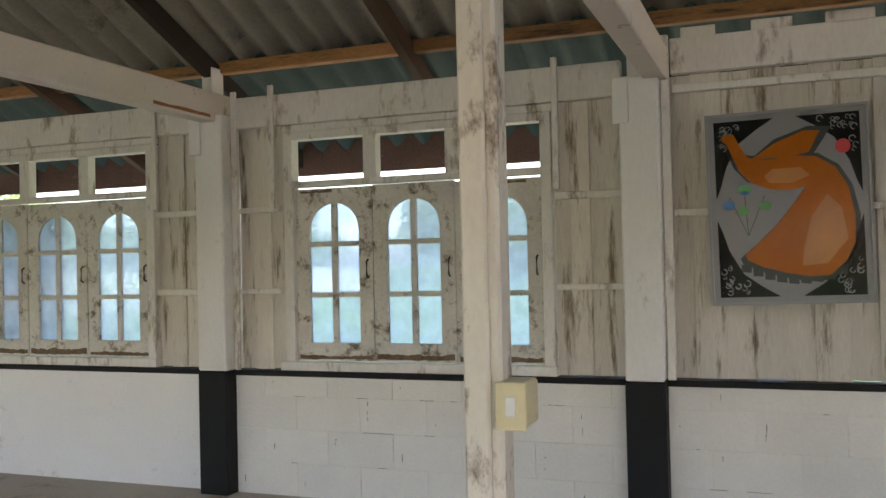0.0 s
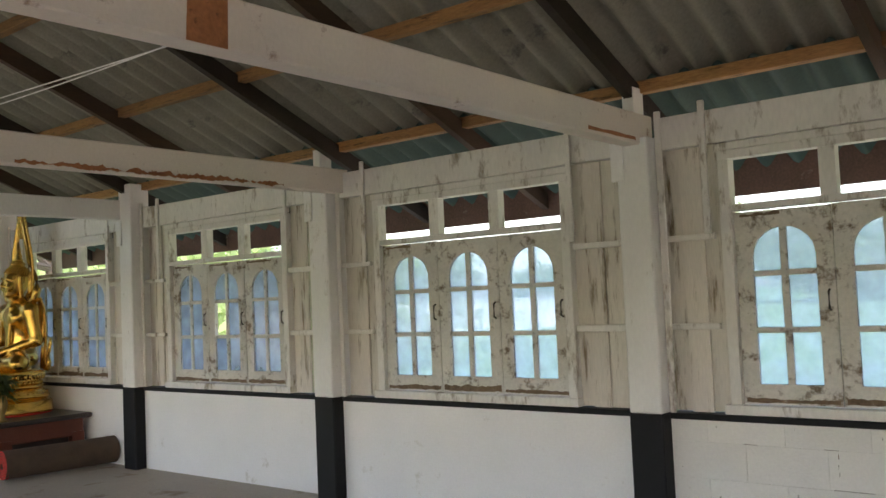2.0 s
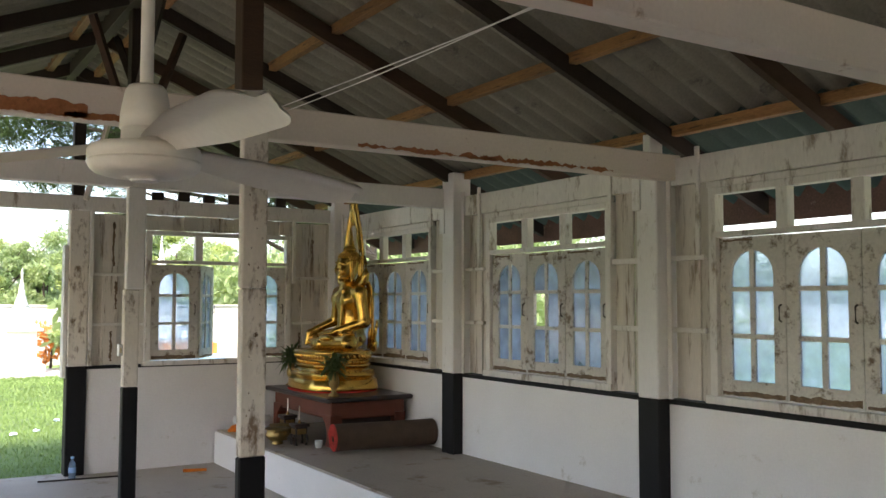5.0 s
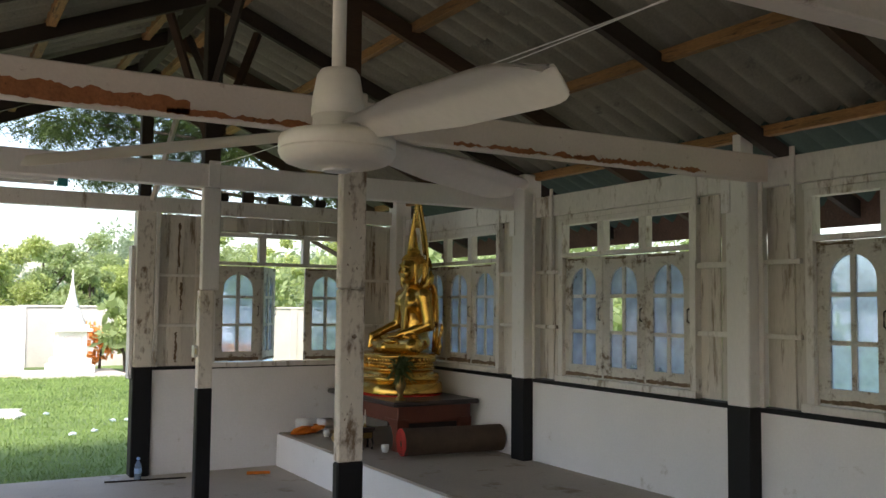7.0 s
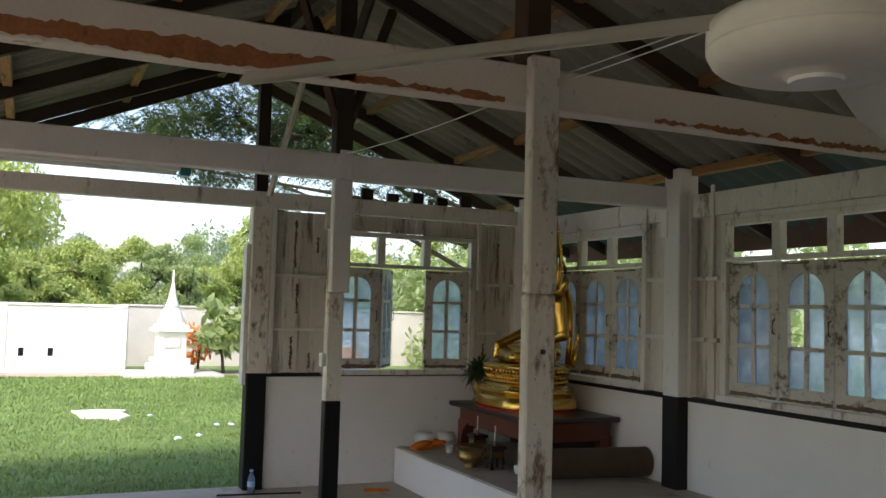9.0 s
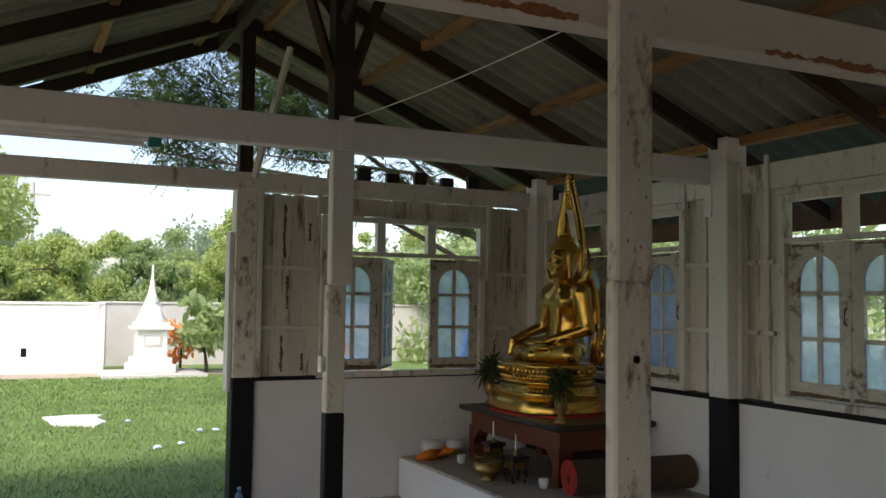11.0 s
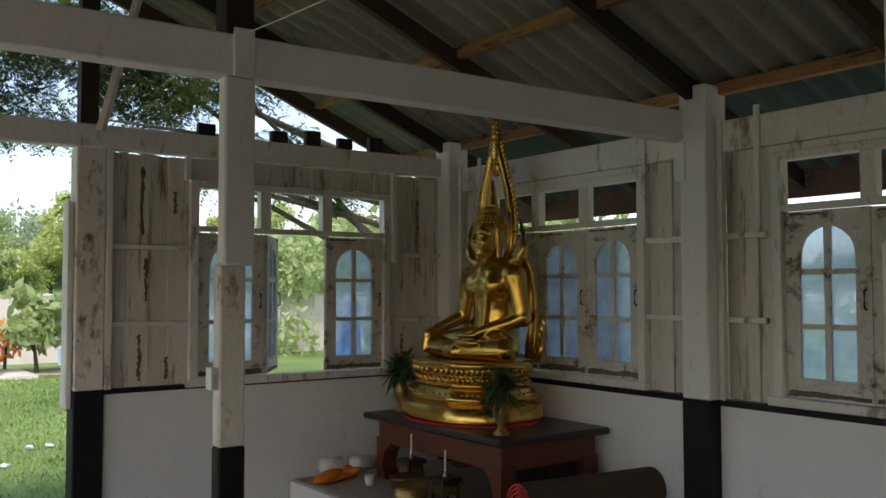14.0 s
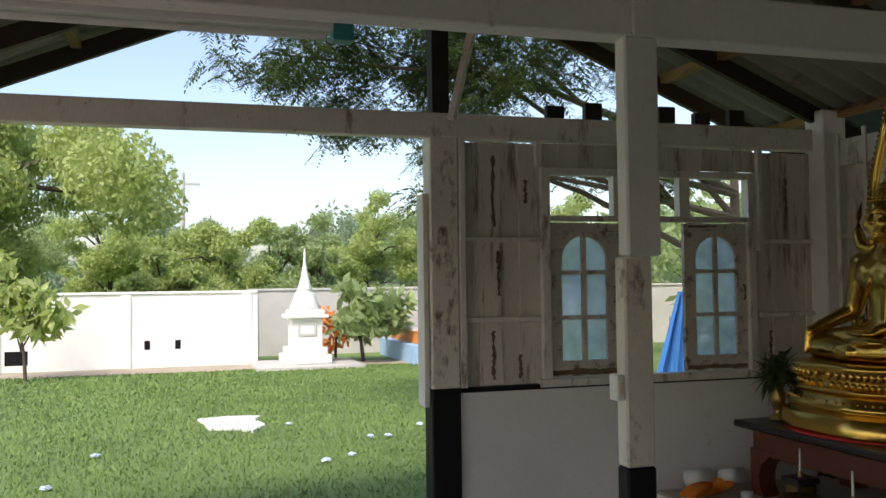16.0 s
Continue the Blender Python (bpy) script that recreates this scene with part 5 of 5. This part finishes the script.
# small shrubs by the wall
tree("shrub", "leafy young shrub in front of the white boundary wall", (-24.2, -2.6, -0.1), 1.8, blobs_in(31, 16, (-24.2, -2.6, 1.35), (0.5, 0.75, 0.6), 0.2, 0.4), 900, 0.26, LEAF_LIGHT, 31, 0.04, 0.6, 6)
tree("shrub", "broad-leaved green shrub beside the white stupa", (-25.8, 4.3, -0.1), 1.5, blobs_in(32, 16, (-25.7, 4.3, 1.0), (0.5, 0.7, 0.5), 0.2, 0.42), 1200, 0.3, LEAF_MID, 32, 0.05, 0.4, 6)
tree("shrub", "orange-leaved shrub behind the white stupa", (-26.4, 3.75, -0.1), 1.3, blobs_in(33, 8, (-26.3, 3.75, 0.8), (0.2, 0.25, 0.4), 0.15, 0.3), 320, 0.2, ORANGE, 33, 0.04, 0.2, 4)
# trees further off
for k, (x, y, h, w, leaf) in enumerate(((-48, -2.5, 5.6, 2.6, LEAF_LIGHT), (-44, 2.6, 5.0, 2.2, LEAF_LIGHT), (-46, 8.8, 5.6, 2.4, LEAF_LIGHT), (-52, 14, 6, 3, LEAF_MID), (-44, 19, 5.5, 2.6, LEAF_LIGHT), (-50, 28, 7, 3.4, LEAF_MID), (-38, 24, 5, 2.4, LEAF_MID),
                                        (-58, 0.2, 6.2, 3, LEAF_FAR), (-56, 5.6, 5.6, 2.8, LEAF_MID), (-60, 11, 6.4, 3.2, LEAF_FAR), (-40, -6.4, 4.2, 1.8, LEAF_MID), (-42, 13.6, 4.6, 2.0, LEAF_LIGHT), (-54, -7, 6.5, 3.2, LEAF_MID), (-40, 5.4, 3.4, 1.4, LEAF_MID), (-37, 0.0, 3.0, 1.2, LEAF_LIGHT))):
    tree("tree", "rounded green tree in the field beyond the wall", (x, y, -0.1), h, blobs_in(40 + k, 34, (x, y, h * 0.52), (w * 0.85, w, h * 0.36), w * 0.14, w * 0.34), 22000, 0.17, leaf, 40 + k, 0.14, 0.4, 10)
t = thing("utility_pole", "pale concrete utility pole beyond the wall", "pole", (-50, 0.7, -0.1))
bm = bmesh.new()
tube(bm, [(0, 0, 0), (0, 0, 7.2)], [0.14, 0.1], 10)
part("pole", bm, GREYWALL, t)
part("crossarm", bx(-0.05, 0.05, -0.8, 0.8, 6.6, 6.72), GREYWALL, t)
far = []
r = random.Random(77)
for k in range(150):
    a = radians(r.uniform(-75, 120))
    d = r.uniform(85, 120)
    far.append(((-math.cos(a) * d - 5, math.sin(a) * d, r.uniform(1, 7.0)), (r.uniform(3, 5), r.uniform(3, 5), r.uniform(2, 3.6))))
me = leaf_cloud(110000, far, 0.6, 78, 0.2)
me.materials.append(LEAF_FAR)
tagged(new("far_woods", me), "distant line of green woods with haze in the leaf colour", "woods", kind="stuff")
low = [((-r.uniform(30, 42), r.uniform(-30, 45), r.uniform(0.2, 0.9)), (1.2, 1.8, 0.7)) for _ in range(120)]
me = leaf_cloud(60000, low, 0.24, 79, -0.6)
me.materials.append(LEAF_MID)
tagged(new("field_brush", me), "rough grass and low brush beyond the wall", "brush", kind="stuff")
# greenery outside the long wall, seen through panes and gaps
side = [((r.uniform(-34, -13), r.uniform(9, 20), r.uniform(0.2, 3.4)), (1.2, 1.0, 0.9)) for _ in range(60)]
me = leaf_cloud(24000, side, 0.26, 80, 0.2)
me.materials.append(LEAF_MID)
tagged(new("hedge", me), "green bushes along the back of the hall", "bushes", kind="stuff")

# lawn blades, bare earth strip, litter, slab
g = np.random.default_rng(5)
n = 90000
px = -10.9 - 14.0 * g.random(n) ** 1.3
py = g.uniform(-7, 6.5, n)
hh = g.uniform(0.02, 0.06, n)
an = g.uniform(0, 6.28, n)
w = 0.006 + 0.0008 * (-px - 11)
base = np.stack([px, py, np.full(n, -0.1)], 1)
dv = np.stack([np.cos(an), np.sin(an), np.zeros(n)], 1) * w[:, None]
tip = base + np.stack([g.normal(0, 0.02, n), g.normal(0, 0.02, n), hh], 1)
me = bpy.data.meshes.new("grass")
me.from_pydata(np.stack([base - dv, base + dv, tip], 1).reshape(-1, 3).tolist(), [], np.arange(3 * n).reshape(-1, 3).tolist())
me.materials.append(BLADE)
tagged(new("grass", me), "short green lawn grass", "grass", kind="stuff")
bm = bmesh.new()
plate(bm, rough_patch(rng, -12, 9, -26.3, -24.7, 40, 0.35), 0.012, Matrix.Translation((0, 0, -0.1)) @ Matrix(((0, 1, 0, 0), (1, 0, 0, 0), (0, 0, -1, 0), (0, 0, 0, 1))) @ Matrix.Translation((0, 0, -0.012)))
tagged(link("bare_earth", bm, DIRT), "strip of dry bare earth along the wall", "earth", kind="structure")
t = thing("stone_slab", "flat white slab lying in the lawn", "slab", (-17.4, 0.78, -0.1))
bm = bmesh.new()
plate(bm, [(-0.5, -0.42), (-0.1, -0.36), (0.4, -0.3), (0.5, 0.0), (0.75, 0.2), (0.3, 0.4), (-0.2, 0.3), (-0.5, 0.42), (-0.62, 0.0)], 0.03, Matrix.Identity(4))
part("slab", bm, STONE, t)
for k in range(9):
    x, y = rng.uniform(-17, -11.8), rng.uniform(-1.5, 3.2)
    bm = bmesh.new()
    ball(bm, (0, 0, 0.03), (0.035, 0.05, 0.02), seg=8)
    for v in bm.verts:
        v.co += Vector((rng.uniform(-1, 1), rng.uniform(-1, 1), rng.uniform(-.5, .5))) * 0.014
    ob = link("litter", bm, PLASTICBAG)
    ob.location = (x, y, -0.095)
    tagged(ob, "crumpled pale plastic litter on the lawn", "litter", group="litter on the lawn")
t = thing("tarpaulin", "blue tarpaulin hanging outside the end window", "tarpaulin", (-16.0, 6.3, -0.1))
bm = bmesh.new()
cols = 10
gr = [[bm.verts.new((0.05 * math.sin(i * 1.7) + 0.3 * j / 6, 0.1 + (0.42 - 0.35 * j / 6) * (i / cols - 0.5) * 2, 0.0 + 1.65 * j / 6)) for i in range(cols + 1)] for j in range(7)]
for j in range(6):
    for i in range(cols):
        bm.faces.new((gr[j][i], gr[j][i + 1], gr[j + 1][i + 1], gr[j + 1][i]))
part("sheet", bm, BLUECLOTH, t)

# painted blocks of the half wall, in two bays
for i in (3, 4):
    a, b = COLS[i] + COLW + 0.004, COLS[i + 1] - 0.004
    for row in range(4):
        z0 = PLAT + 0.0 + row * 0.19
        z1 = min(z0 + 0.1885, 1.027)
        if z1 - z0 < 0.03:
            continue
        x = a - (0.2 if row % 2 else 0.0)
        while x < b - 0.02:
            u0, u1 = max(x, a), min(x + 0.3985, b)
            if u1 - u0 > 0.03:
                d = rng.uniform(0, 0.0012)
                part("block", bx(u0, u1, 4.400 - d, 4.41, z0, z1, bevel=0.001), BLOCK, wall_n)
            x += 0.4
# dark slits where the painted joints have opened, and drips below the ledge
for i in (3, 4):
    a, b = COLS[i] + COLW + 0.05, COLS[i + 1] - 0.05
    bm = bmesh.new()
    for k in range(34):
        row = rng.randrange(4)
        u = a + (0.2 if row % 2 else 0.0) + 0.4 * rng.randrange(6) + rng.uniform(-0.004, 0.004)
        z = PLAT + row * 0.19 + rng.uniform(0.02, 0.15)
        h, w = rng.uniform(0.006, 0.055), rng.uniform(0.0015, 0.004)
        if a < u < b and z + h < 1.02:
            plate(bm, [(u, z), (u + w, z + h * 0.2), (u + w * 0.7, z + h), (u - w * 0.3, z + h * 0.7)], 0.001, Matrix.Translation((0, 4.3995, 0)) @ NTURN)
    for k in range(14):
        u, z, w = rng.uniform(a, b), PLAT + 0.19 * rng.randrange(1, 4), rng.uniform(0.02, 0.09)
        plate(bm, [(u, z - 0.001), (u + w, z - 0.0005), (u + w, z + 0.0012), (u, z + 0.0015)], 0.001, Matrix.Translation((0, 4.3995, 0)) @ NTURN)
    tagged(part("crack", bm, ROT, wall_n, "dark open joints between painted blocks"), kind="stuff")
# dark gaps and rot along the foot of the boards, streaks on the end wall
bm = bmesh.new()
for y, z0, z1 in ((1.93, 2.05, 2.5), (1.96, 1.62, 1.9), (1.92, 1.1, 1.4), (2.1, 1.1, 1.25), (2.15, 2.2, 2.35), (4.1, 2.1, 2.4), (3.95, 1.15, 1.35)):
    n = 16
    pts = [(y + rng.uniform(-0.018, -0.002), z0 + (z1 - z0) * q / n) for q in range(n + 1)] + [(y + rng.uniform(0.002, 0.018), z1 - (z1 - z0) * q / n) for q in range(n + 1)]
    plate(bm, pts, 0.0015, Matrix.Translation((EX - 0.0265, 0, 0)) @ ETURN)
tagged(part("dark_streak", bm, ROT, wall_e, "dark weather streaks down the boards"), kind="stuff")
